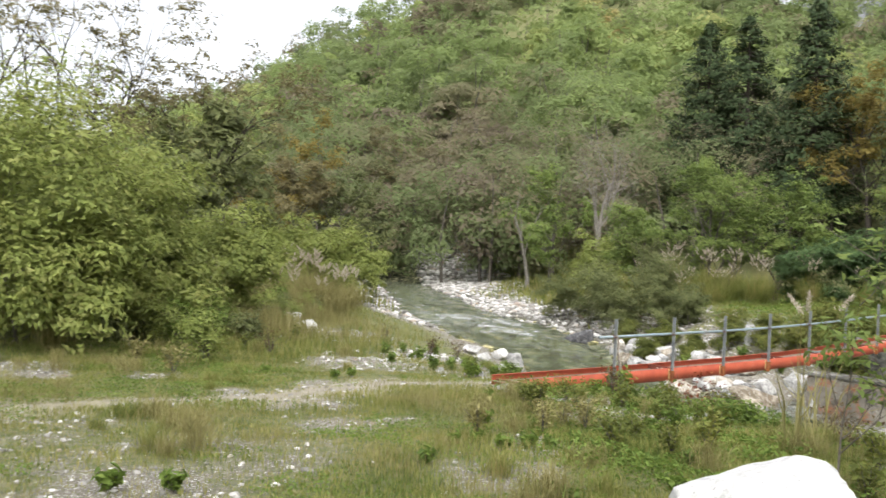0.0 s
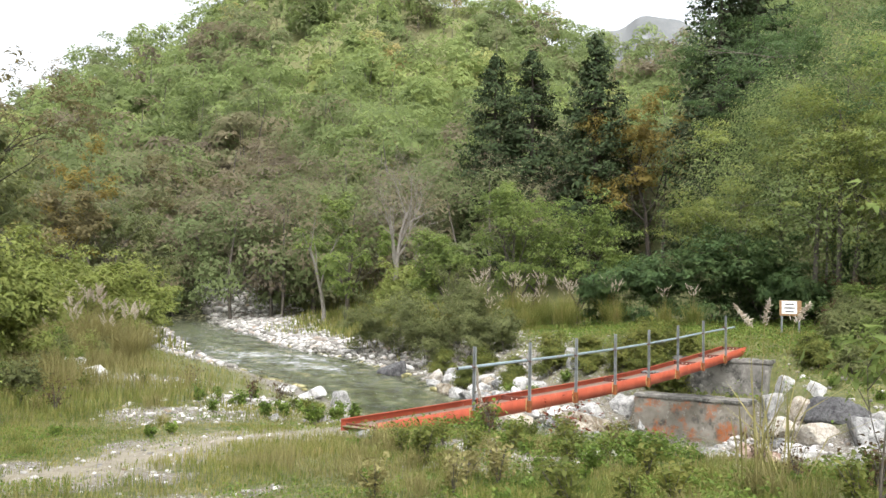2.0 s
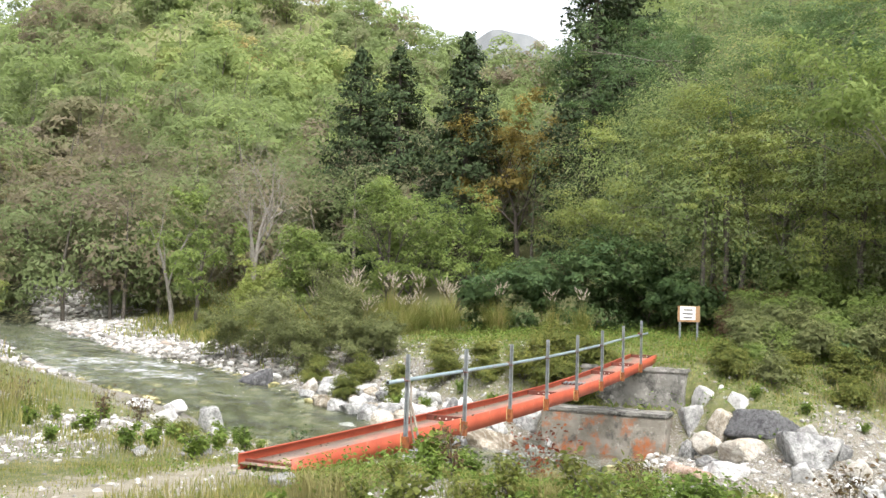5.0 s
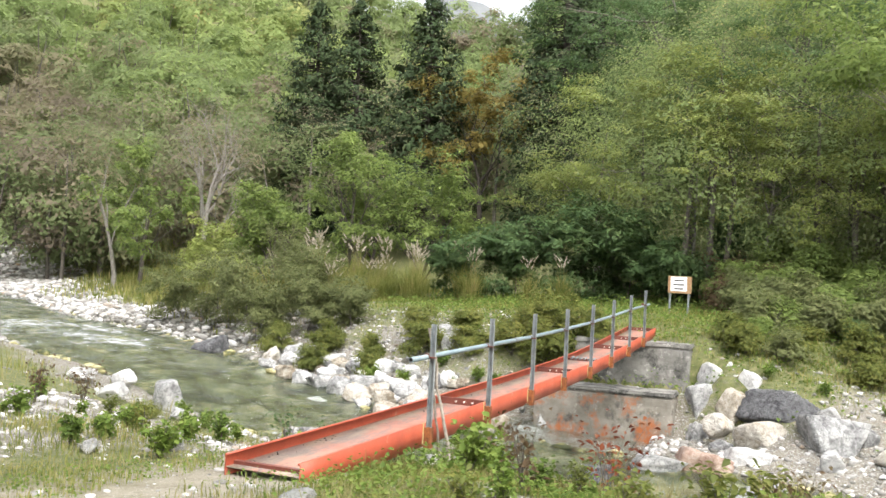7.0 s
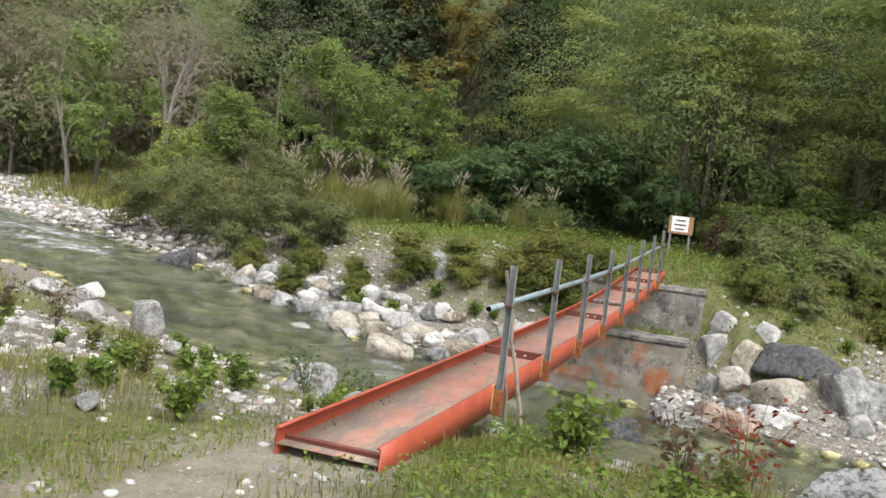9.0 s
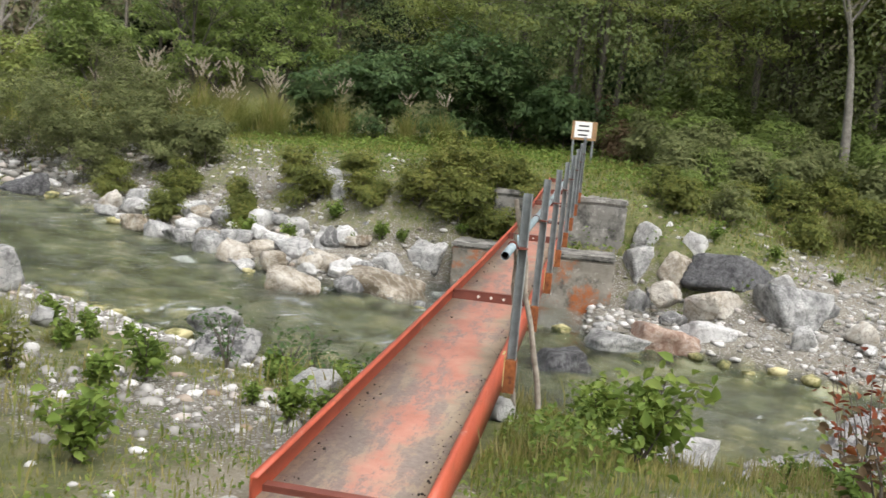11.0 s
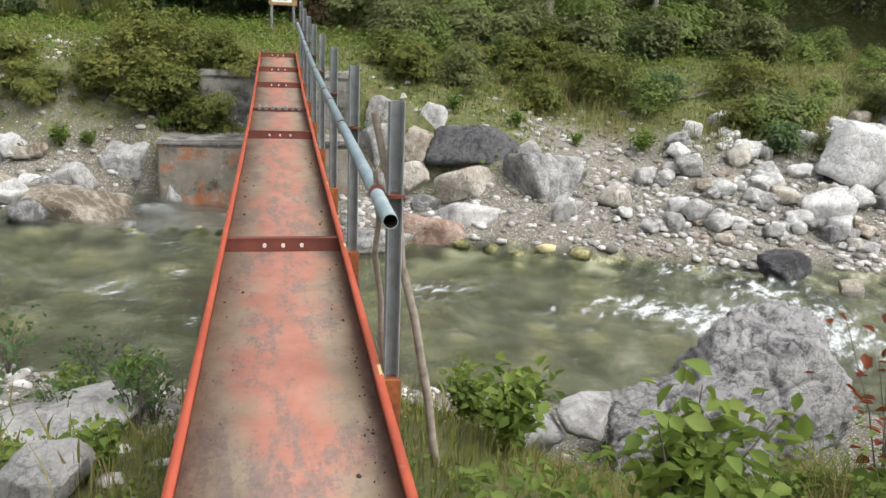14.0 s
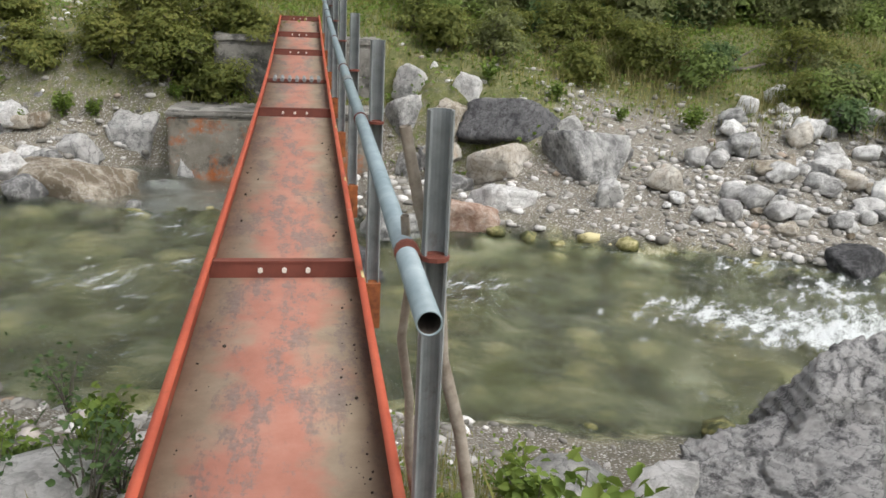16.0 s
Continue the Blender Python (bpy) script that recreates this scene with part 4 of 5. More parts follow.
# ---- boulders ----
def rock_material(name, dark, mid, light, stain, cover=0.6, size=3.0, vein=0.35, tight=0.13):
    """Broken rock: pale and dark mottling down to fine flecks, cracks, and a craggy relief; each stone a little different."""
    m, t, p = nodes_of(name)
    pos = world_pos(t)
    info = t.nodes.new("ShaderNodeObjectInfo").outputs["Random"]
    a = noise_node(t, size, 13, 0.74, pos)
    ad = t.nodes.new("ShaderNodeMath")
    ad.operation = "ADD"
    t.links.new(a.outputs[0], ad.inputs[0])
    t.links.new(remap(t, info, 0, 1, -0.1, 0.1), ad.inputs[1])
    r = ramp(t, [(0.5 - tight, dark), (0.5, mid), (0.5 + 0.88 * tight, light)])
    t.links.new(ad.outputs[0], r.inputs[0])
    st = noise_node(t, 1.7, 10, 0.7, pos)
    c = mix(t, remap(t, st.outputs[0], cover, cover + 0.12, 0, 0.85), r.outputs[0], stain)
    cr = t.nodes.new("ShaderNodeTexVoronoi")
    cr.feature = "DISTANCE_TO_EDGE"
    cr.inputs["Scale"].default_value = 5.0
    wob = noise_node(t, 4.0, 8, 0.7, pos)
    warp = mix(t, 0.35, (0.5, 0.5, 0.5), wob.outputs["Color"])
    va = t.nodes.new("ShaderNodeVectorMath")
    t.links.new(pos, va.inputs[0])
    t.links.new(warp, va.inputs[1])
    t.links.new(va.outputs[0], cr.inputs["Vector"])
    crack = remap(t, cr.outputs["Distance"], 0.0, 0.05, 0.7, 0.0)
    c = mix(t, crack, c, dark)
    wv = t.nodes.new("ShaderNodeTexWave")
    wv.inputs["Scale"].default_value = 1.7
    wv.inputs["Distortion"].default_value = 9.0
    wv.inputs["Detail"].default_value = 5.0
    wv.inputs["Detail Scale"].default_value = 1.6
    t.links.new(va.outputs[0], wv.inputs["Vector"])
    c = mix(t, remap(t, wv.outputs["Fac"], 0.86, 0.98, 0, vein), c, light)
    t.links.new(c, p.inputs["Base Color"])
    p.inputs["Roughness"].default_value = 0.88
    hgt = t.nodes.new("ShaderNodeMath")
    hgt.operation = "MULTIPLY_ADD"
    t.links.new(cr.outputs["Distance"], hgt.inputs[0])
    hgt.inputs[1].default_value = 0.6
    fine = noise_node(t, 7, 14, 0.78, pos)
    t.links.new(fine.outputs[0], hgt.inputs[2])
    bump(t, p, hgt.outputs[0], 1.0, 0.1)
    return m


ROCK_WHITE = rock_material("pale_marble_rock", (0.3, 0.295, 0.285), (0.62, 0.615, 0.6), (0.8, 0.795, 0.78), (0.34, 0.31, 0.25), 0.64, 2.0)
ROCK_GREY = rock_material("grey_rock", (0.13, 0.13, 0.13), (0.34, 0.34, 0.33), (0.56, 0.555, 0.54), (0.64, 0.635, 0.62), 0.55, 2.2)
ROCK_OCHRE = rock_material("ochre_stained_rock", (0.18, 0.145, 0.1), (0.45, 0.4, 0.325), (0.62, 0.59, 0.53), (0.34, 0.2, 0.1), 0.6, 2.0)
ROCK_DARK = rock_material("dark_slate_rock", (0.03, 0.03, 0.032), (0.075, 0.075, 0.08), (0.16, 0.16, 0.165), (0.1, 0.1, 0.1), 0.66, 6.0)
ROCK_PINK = rock_material("pinkish_rock", (0.28, 0.17, 0.125), (0.46, 0.34, 0.27), (0.58, 0.5, 0.44), (0.5, 0.48, 0.45), 0.58)


ROCK_VEIN = rock_material("veined_limestone", (0.05, 0.05, 0.054), (0.19, 0.188, 0.19), (0.46, 0.455, 0.45), (0.12, 0.13, 0.05), 0.68, 4.5, 0.6, 0.085)


def ico(sub):
    bm = bmesh.new()
    bmesh.ops.create_icosphere(bm, subdivisions=sub, radius=1)
    bm.verts.ensure_lookup_table()
    v = np.array([x.co[:] for x in bm.verts])
    f = np.array([[x.index for x in fc.verts] for fc in bm.faces])
    bm.free()
    return v, f


ICO = {k: ico(k) for k in (1, 2, 3, 4, 5, 6)}


def rock_shape(g, sub, facets=16, rough=0.05):
    """An angular stone: a ball cut by random planes and roughened."""
    v, f = ICO[sub]
    out = rock_cut(g, v, facets)
    k = g.uniform(0, 50, 3)
    fine = np.array([noise.fractal(Vector(p * 2.2 + k), 1.0, 2.0, 4) for p in out])
    return out + (v * fine[:, None] * rough), f


def rock_cut(g, v, facets):
    n = np.concatenate([np.eye(3), -np.eye(3)]) + g.normal(size=(6, 3)) * 0.2
    n = np.concatenate([n, g.normal(size=(facets - 6, 3))])
    n /= np.linalg.norm(n, axis=1)[:, None]
    h = np.concatenate([g.uniform(0.46, 0.66, 6), g.uniform(0.54, 0.84, facets - 6)])
    d = np.maximum(v @ n.T, 1e-3)
    r = np.minimum((h / d).min(1), 1.0)
    return v * r[:, None]


ROCK_CHALK = rough_surface("speckled_white_rock", [(0.3, (0.3, 0.3, 0.295)), (0.5, (0.5, 0.5, 0.49)), (0.7, (0.6, 0.6, 0.59))], 12.0, 0.85, 22, 0.03, [((0.22, 0.22, 0.22), 26.0, 0.6, 0.7)])
ROCK_LABELS = {"w": ("white weathered boulder on the river bank", ROCK_WHITE), "g": ("grey angular boulder on the river bank", ROCK_GREY), "o": ("ochre-stained boulder at the water's edge", ROCK_OCHRE),
               "d": ("dark slate slab built into the bank", ROCK_DARK), "r": ("pinkish rounded boulder in the stream edge", ROCK_PINK), "c": ("big speckled white boulder in the meadow", ROCK_CHALK), "v": ("large grey boulder with pale veins beside the stream", ROCK_VEIN)}
rock_count = [0]


def boulder(x, y, z, w, h, kind, sub=4, deep=0.85, turn=None, label=None, group="bank boulders", rough=0.07, facets=15):
    rock_count[0] += 1
    g = np.random.default_rng(500 + rock_count[0])
    if group == "gravel bar boulders":
        h = min(h, 0.75 * w)
    v, f = rock_shape(g, sub, facets, rough)
    v = v @ np.array(Euler((g.uniform(-0.5, 0.5), g.uniform(-0.5, 0.5), g.uniform(0, 6.28))).to_matrix()).T
    v = v / (v.max(0) - v.min(0)) * [w, w * deep, h]
    v[:, 2] -= v[:, 2].min()
    lab, mat = ROCK_LABELS[kind]
    ob = tagged(new("boulder", mesh("boulder", v, f, [mat], False)), label or lab, "boulder", group)
    ob.location = (x, y, z - 0.12 * h)
    ob.rotation_euler = (g.normal() * 0.06, g.normal() * 0.06, g.uniform(-0.5, 0.5) - 0.65 if turn is None else turn)
    return ob


def boulders(rows, drop=0.0, **kw):
    for x, y, z, *rest in rows:
        boulder(x, y, z - drop, *rest, **kw)


def crag(x, y, z, w, h):
    """A big craggy boulder: two broken lobes with layered ledges, deep clefts and pale veins."""
    root = tagged(new("boulder"), ROCK_LABELS["v"][0], "boulder", "bank boulders")
    for name, off, size, tilt, seed, peak in (("lower_lobe", (-0.14, -0.12, 0.0), (0.85, 0.8, 0.74), 0.45, 3, 0.12), ("upper_lobe", (0.16, 0.12, 0.0), (0.85, 0.85, 1.0), -0.5, 21, 0.36)):
        gg = np.random.default_rng(seed)
        v, f = ICO[6]
        v = rock_cut(gg, v, 11)
        lay = np.array([math.sin(tilt), 0.35, math.cos(tilt)])
        k = gg.uniform(0, 40, 3)
        out = []
        for p in v:
            q = Vector(p * 1.5 + k)
            step = (p @ lay) * 7 + 1.6 * noise.noise(q)
            ledge = (step * 1.8 % 1.0) ** 3
            cleft = max(0.0, 1 - 7 * abs(noise.noise(q * 1.7))) ** 2
            craggy = noise.ridged_multi_fractal(q * 2.3, 0.9, 2.1, 6, 0.9, 2.0)
            out.append(0.04 * ledge - 0.08 * cleft + 0.016 * craggy + 0.02 * abs(noise.noise(q * 7)))
        v = v + v / (np.linalg.norm(v, axis=1)[:, None] + 1e-6) * np.array(out)[:, None]
        v[:, :2] *= 1 - peak * smooth((v[:, 2:] + 0.2) / 0.9)
        v = v / (v.max(0) - v.min(0)) * [w * size[0], w * 0.8 * size[1], h * size[2]]
        v[:, 2] -= v[:, 2].min()
        child(name, mesh(name, v + np.array(off) * [w, w, h], f, [ROCK_VEIN]), root)
    root.location, root.rotation_euler = (x, y, z - 0.1 * h), (0, 0, radians(-62))
    return root


# far bank, upstream of the bridge
boulders([(9.11, 26.14, -1.75, 1.15, 0.92, "o"), (11.33, 26.03, -1.75, 2.2, 0.8, "o"), (13.33, 26.86, -1.5, 1.06, 1.3, "g"), (12.08, 26.87, -1.45, 0.84, 0.69, "g"), (11.34, 26.87, -1.42, 0.59, 0.47, "g"),
          (10.76, 27.56, -1.48, 1.29, 0.71, "o"), (11.65, 28.43, -1.1, 1.06, 0.69, "w"), (10.76, 28.8, -1.29, 0.87, 0.61, "g"), (11.36, 29.58, -1.03, 0.65, 0.52, "w"), (10.09, 29.09, -1.36, 0.62, 0.57, "o"),
          (9.66, 29.4, -1.59, 0.99, 0.81, "o"), (9.57, 30.65, -1.55, 0.78, 0.78, "g"), (11.4, 32.57, -0.99, 1.02, 0.75, "w"), (12.9, 29.7, -0.06, 0.65, 0.7, "g")], drop=0.16, facets=11)
boulders([(9.42, 35.99, -1.22, 0.76, 0.88, "o"), (9.17, 33.65, -1.43, 0.78, 0.68, "o"), (9.22, 32.61, -1.48, 0.75, 0.72, "g"), (10.81, 33.9, -1.15, 1.13, 0.68, "g"), (9.52, 31.82, -1.51, 0.88, 0.62, "g"),
          (9.89, 31.24, -1.42, 0.69, 0.58, "o"), (8.46, 29.64, -1.56, 0.59, 0.23, "w"), (8.9, 41.0, -1.35, 1.5, 0.95, "d"), (10.38, 35.52, -1.14, 1.4, 0.88, "g"), (13.4, 25.6, -1.75, 0.8, 0.6, "g"), (12.6, 28.3, -0.9, 0.8, 0.6, "g")], drop=0.12, facets=11)
# built wall beside the abutment
boulders([(16.73, 22.2, -1.2, 0.97, 1.12, "o"), (16.12, 20.68, -1.6, 1.49, 0.91, "o"), (16.84, 19.44, -1.5, 1.71, 1.11, "g"), (14.88, 20.16, -1.85, 1.07, 0.66, "w"), (13.92, 20.71, -1.98, 1.48, 0.79, "r"),
          (15.84, 18.67, -1.72, 0.56, 0.75, "g"), (16.18, 22.27, -1.73, 0.52, 0.76, "g"), (15.64, 22.46, -1.72, 0.46, 0.76, "g"), (16.3, 22.9, -1.22, 0.71, 1.21, "g"), (17.24, 22.02, -0.36, 0.71, 0.75, "w"),
          (15.23, 21.2, -1.73, 0.63, 0.50, "g"), (17.75, 20.16, -0.9, 0.63, 0.55, "w"), (13.62, 21.71, -1.85, 0.47, 0.39, "g")], deep=0.75, facets=10, drop=0.16)
boulders([(15.7, 21.7, -1.3, 0.85, 0.66, "o"), (17.0, 23.0, -0.6, 1.03, 1.10, "g"), (17.7, 19.1, -1.2, 0.57, 0.55, "g"), (17.5, 22.9, -0.2, 0.57, 0.66, "g")], deep=0.75, facets=10, drop=0.16)
boulder(17.14, 21.0, -1.14, 1.99, 0.99, "d", 4, 0.6, -0.72 - 0.6, facets=7, rough=0.03)
# gravel bar downstream
boulders([(21.42, 13.8, -1.41, 2.3, 1.7, "w"), (19.1, 14.39, -1.88, 1.16, 0.84, "w"), (18.66, 15.45, -1.61, 0.67, 0.41, "w"), (19.41, 15.62, -1.45, 0.86, 0.53, "w"), (20.38, 15.69, -1.22, 0.55, 0.7, "w"),
          (20.57, 16.35, -1.04, 0.55, 0.64, "w"), (16.6, 15.83, -1.96, 0.4, 0.54, "o"), (17.7, 15.11, -1.88, 0.37, 0.63, "w"), (18.36, 14.17, -2.03, 0.55, 0.44, "g"), (18.85, 16.41, -1.42, 0.9, 0.39, "o"),
          (15.62, 13.75, -2.32, 0.51, 0.7, "o"), (16.08, 14.86, -2.29, 0.9, 0.57, "d"), (17.52, 16.16, -1.71, 0.37, 0.57, "w"), (17.28, 15.73, -1.83, 0.46, 0.47, "w")], label="pale boulder on the gravel bar", group="gravel bar boulders")
# near bank
boulder(3.75, 19.7, -0.98, 1.15, 0.62, "v", 5, 0.7, 0.5, rough=0.08, facets=9)
boulder(3.8, 17.95, -0.78, 1.25, 0.3, "w", 4, 0.6, -0.3, "flat grey slab lying on the near bank", "near bank stones", 0.05, 8)
boulder(10.9, 20.6, -2.2, 1.7, 0.62, "d", 4, 0.7, 0.2, "dark wet rock lying in the shallow stream", "near bank stones", 0.06, 10)
crag(7.72, 14.58, -1.8, 1.85, 1.45)
boulders([(6.06, 23.78, -1.71, 0.94, 0.55, "g"), (0.93, 16.02, 0.02, 0.23, 0.18, "g"), (1.97, 24.43, -0.67, 0.6, 0.4, "w"), (2.99, 24.46, -0.91, 0.61, 0.72, "g"), (1.94, 19.78, -0.31, 0.24, 0.22, "g"), (0.06, 16.01, 0.03, 0.23, 0.18, "g"),
          (1.01, 12.85, 0.17, 0.3, 0.17, "g"), (5.75, 15.75, -1.02, 0.8, 0.4, "g"), (6.05, 15.3, -1.0, 0.5, 0.32, "w"), (2.9, 16.79, -0.3, 0.43, 0.24, "g"), (12.91, 20.98, -2.05, 1.2, 0.5, "g")], label="grey stone on the near bank", group="near bank stones")
boulders([(-4.14, 26.0, 0.05, 1.0, 0.6, "w"), (2.02, 28.47, -0.81, 0.75, 0.39, "w"), (3.3, 30.1, -1.13, 0.73, 0.49, "w"), (3.8, 10.58, 0.11, 0.62, 0.23, "w"), (4.83, 8.96, 0.19, 0.26, 0.2, "w"), (4.23, 11.0, 0.11, 0.47, 0.2, "w"),
          (3.9, 15.75, -0.35, 0.3, 0.25, "w"), (-3.6, 25.2, 0.05, 0.7, 0.4, "w"), (13.06, 30.5, 0.1, 0.6, 0.6, "g")], label="white stone lying in the grass", group="near bank stones")
boulder(1.57, 3.12, 0.34, 1.58, 0.95, "c", 5, 0.9, 0.3, "big smooth white boulder in the meadow", "near bank stones", 0.03, 40)

# more stones of the same banks, strewn
g = np.random.default_rng(61)
made = 0
while made < 70:
    s, w = g.uniform(11, 20), g.uniform(-19, -1.8)
    p = B(s, w, 0)
    e, side = river_side(np.array(p.x), np.array(p.y))
    if side < 0 or not -0.25 < e < 2.3:
        continue
    size = g.uniform(0.28, 0.7)
    boulder(p.x, p.y, float(height(p.x, p.y)), size, size * g.uniform(0.5, 0.9), "wgogw"[made % 5], 3, group="bank boulders")
    made += 1
made = 0
while made < 240:
    x, y = g.uniform(16, 25), g.uniform(8, 18)
    e, side = river_side(np.array(x), np.array(y))
    if side < 0 or not 0.8 < e < 7:
        continue
    size = 0.18 + 0.55 * g.uniform() ** 1.8
    boulder(x, y, float(height(x, y)), size, size * g.uniform(0.5, 0.9), "wwgwwow"[made % 7], 3, label="pale boulder on the gravel bar", group="gravel bar boulders")
    made += 1


# ---- pebbles ----
def pebble_material():
    m, t, p = nodes_of("pale_river_pebbles")
    isl = t.nodes.new("ShaderNodeNewGeometry").outputs["Random Per Island"]
    r = ramp(t, [(0.0, (0.12, 0.115, 0.1)), (0.35, (0.26, 0.25, 0.23)), (0.65, (0.42, 0.41, 0.39)), (0.9, (0.66, 0.65, 0.635)), (1.0, (0.24, 0.17, 0.11))])
    t.links.new(isl, r.inputs[0])
    n = noise_node(t, 25, 6, 0.7, world_pos(t))
    t.links.new(mix(t, remap(t, n.outputs[0], 0.4, 0.75, 0, 0.6), r.outputs[0], (0.2, 0.19, 0.17)), p.inputs["Base Color"])
    p.inputs["Roughness"].default_value = 0.9
    return m


PEBBLE = pebble_material()
BED_STONE = rough_surface("algae_bed_stone", [(0.42, (0.045, 0.052, 0.016)), (0.5, (0.18, 0.17, 0.06)), (0.6, (0.5, 0.45, 0.25))], 1.8, 0.7, 12, 0.02)


def strewn(name, xy, sizes, mat, g, label, sub=1, sink=0.3):
    v0, f0 = ICO[sub]
    shapes = []
    for _ in range(12):
        s = rock_shape(g, sub, 9, 0.05)[0]
        shapes.append(s)
    n = len(xy)
    z = height(xy[:, 0], xy[:, 1])
    pick = g.integers(0, 12, n)
    a = g.uniform(0, 2 * np.pi, n)
    base = np.array(shapes)[pick] * (sizes[:, None, None] * 0.5) * np.stack([g.uniform(0.8, 1.4, n), g.uniform(0.7, 1.1, n), g.uniform(0.5, 0.85, n)], -1)[:, None]
    c, s = np.cos(a)[:, None], np.sin(a)[:, None]
    x = base[..., 0] * c - base[..., 1] * s + xy[:, :1]
    y = base[..., 0] * s + base[..., 1] * c + xy[:, 1:2]
    zz = base[..., 2] + (z + sizes * (0.35 - sink))[:, None]
    v = np.stack([x, y, zz], -1).reshape(-1, 3)
    f = (f0[None] + (np.arange(n) * len(v0))[:, None, None]).reshape(-1, 3)
    tagged(new(name, mesh(name, v, f, [mat])), label, "pebbles", kind="stuff")


def sample(g, n, x0, x1, y0, y1, weight):
    out = []
    while sum(map(len, out)) < n:
        p = np.stack([g.uniform(x0, x1, 20000), g.uniform(y0, y1, 20000)], -1)
        rim = np.minimum.reduce([p[:, 0] - x0, x1 - p[:, 0], p[:, 1] - y0, y1 - p[:, 1]]) + 0.8 * vnoise(p[:, 0], p[:, 1], 1.5, 29)
        out.append(p[g.uniform(size=20000) < weight(p[:, 0], p[:, 1]) * np.clip(rim / 2.2, 0, 1)])
    return np.concatenate(out)[:n]


def dry(x, y, margin=0.0):
    e, side = river_side(x, y)
    return e > margin


g = np.random.default_rng(62)
p = sample(g, 11000, -9, 9, -1, 28, lambda x, y: np.where(dry(x, y) & (river_side(x, y)[1] < 0), gravel(x, y) ** 1.5 * (0.6 + 0.4 * smooth(to_line(x, y, TRACK) - 0.6)), 0))
strewn("shore_pebbles", p, (0.025 + 0.24 * g.uniform(size=len(p)) ** 3.4) * np.interp(p[:, 1], [0, 15, 18], [0.5, 0.5, 0.95]), PEBBLE, g, "pale angular pebbles strewn over the near bank")
p = sample(g, 7500, 7, 27, 6, 42, lambda x, y: np.where(dry(x, y) & (river_side(x, y)[1] > 0), gravel(x, y) ** 1.3, 0))
strewn("bank_rubble", p, 0.06 + 0.26 * g.uniform(size=len(p)) ** 2.5, PEBBLE, g, "pale rubble and gravel of the far bank")
p = sample(g, 7500, -4, 14, 40, 108, lambda x, y: np.where(dry(x, y, -0.6), gravel(x, y), 0))
strewn("gravel_bar_stones", p, (0.18 + 0.55 * g.uniform(size=len(p)) ** 2) * np.interp(p[:, 1], [40, 60, 100], [0.8, 1.0, 1.7]), PEBBLE, g, "white cobbles of the gravel bar upstream", 1, 0.15)
p = sample(g, 1500, -2, 24, 2, 62, lambda x, y: np.where(dry(x, y), 0, 0.9))
strewn("stream_bed_stones", p, 0.12 + 0.6 * g.uniform(size=len(p)) ** 2, BED_STONE, g, "olive brown stones on the stream bed", 1, 0.25)

# ---- shrubs and trees round the stream ----
SHRUB = dict(levels=2, split=7, spread_deg=58, bare=0.02, up=0.35, ratio=0.75, wander=0.16)


def shrub(x, y, h, leaf, seed, label, leaves=5000, size=0.13, fluff=0.45, group="shrubs", name="shrub", **kw):
    return tree(name, x, y, h, label, "shrub", leaf, BARK, seed, leaves, size, fluff * max(1, h / 3), 0.035, group, flat=0.35, **{**SHRUB, **kw})


def spread_shrubs(rows, leaf, label, seed, **kw):
    for k, (x, y, h) in enumerate(rows):
        shrub(x, y, h, leaf, seed + k, label, **kw)


spread_shrubs([(22.7, 40.2, 4.2), (24.7, 38.5, 4.9), (25.9, 36.1, 4.0), (26.8, 34.0, 3.2), (21.2, 42.3, 3.6), (27.8, 37.0, 4.5), (29.8, 33.5, 4.0)], LEAF_DARK, "dense dark green broad-leaved shrub behind the path", 300, leaves=8000, size=0.19)
spread_shrubs([(26.3, 30.6, 2.0), (25.2, 27.6, 1.9), (27.4, 27.9, 2.8), (28.9, 27.5, 3.2), (27.2, 25.0, 2.2), (29.7, 24.1, 2.6), (31.5, 22.6, 2.6), (32.7, 20.6, 2.4), (29.0, 30.6, 3.4), (31.2, 29.0, 3.4), (24.2, 24.5, 1.5), (26.6, 21.6, 1.6), (29.0, 19.4, 1.7), (33.5, 17.6, 2.6), (34.5, 24.5, 3.6)],
              LEAF_SPRING, "tangled green brambles on the slope beside the path", 320, leaves=5500, size=0.16)
spread_shrubs([(20.6, 24.6, 1.1), (21.8, 25.6, 1.3), (23.2, 26.4, 1.6), (22.8, 24.4, 1.4), (24.6, 25.8, 1.9), (23.8, 23.2, 1.4), (25.6, 23.8, 1.9), (25.0, 21.2, 1.4), (26.8, 19.6, 1.3), (28.4, 21.6, 2.0), (30.6, 26.4, 3.0), (24.3, 28.4, 1.8), (28.2, 17.4, 1.3), (31, 18.4, 1.9)],
              LEAF_OLIVE, "olive green brambles and vines on the bank", 500, leaves=5000, size=0.13, fluff=0.4)
spread_shrubs([(27.6, 29.6, 1.9), (28.6, 26.0, 1.6), (26.4, 29.2, 1.6), (25.6, 29.9, 1.5), (27.0, 31.0, 2.2)], LEAF_RUSTY, "withered brownish brambles on the slope", 345, leaves=3500, size=0.14)
spread_shrubs([(11.2, 43.6, 3.9), (10.6, 46.7, 3.7), (13.6, 42.6, 3.1), (12.2, 39.6, 2.6), (10.4, 50.4, 3.2), (10.6, 41.0, 2.4), (14.6, 46.5, 3.8), (13.0, 37.2, 1.9)], LEAF_OLIVE, "olive green willow bush overhanging the stream", 350, leaves=10000, size=0.1, fluff=0.36, clump_count=220)
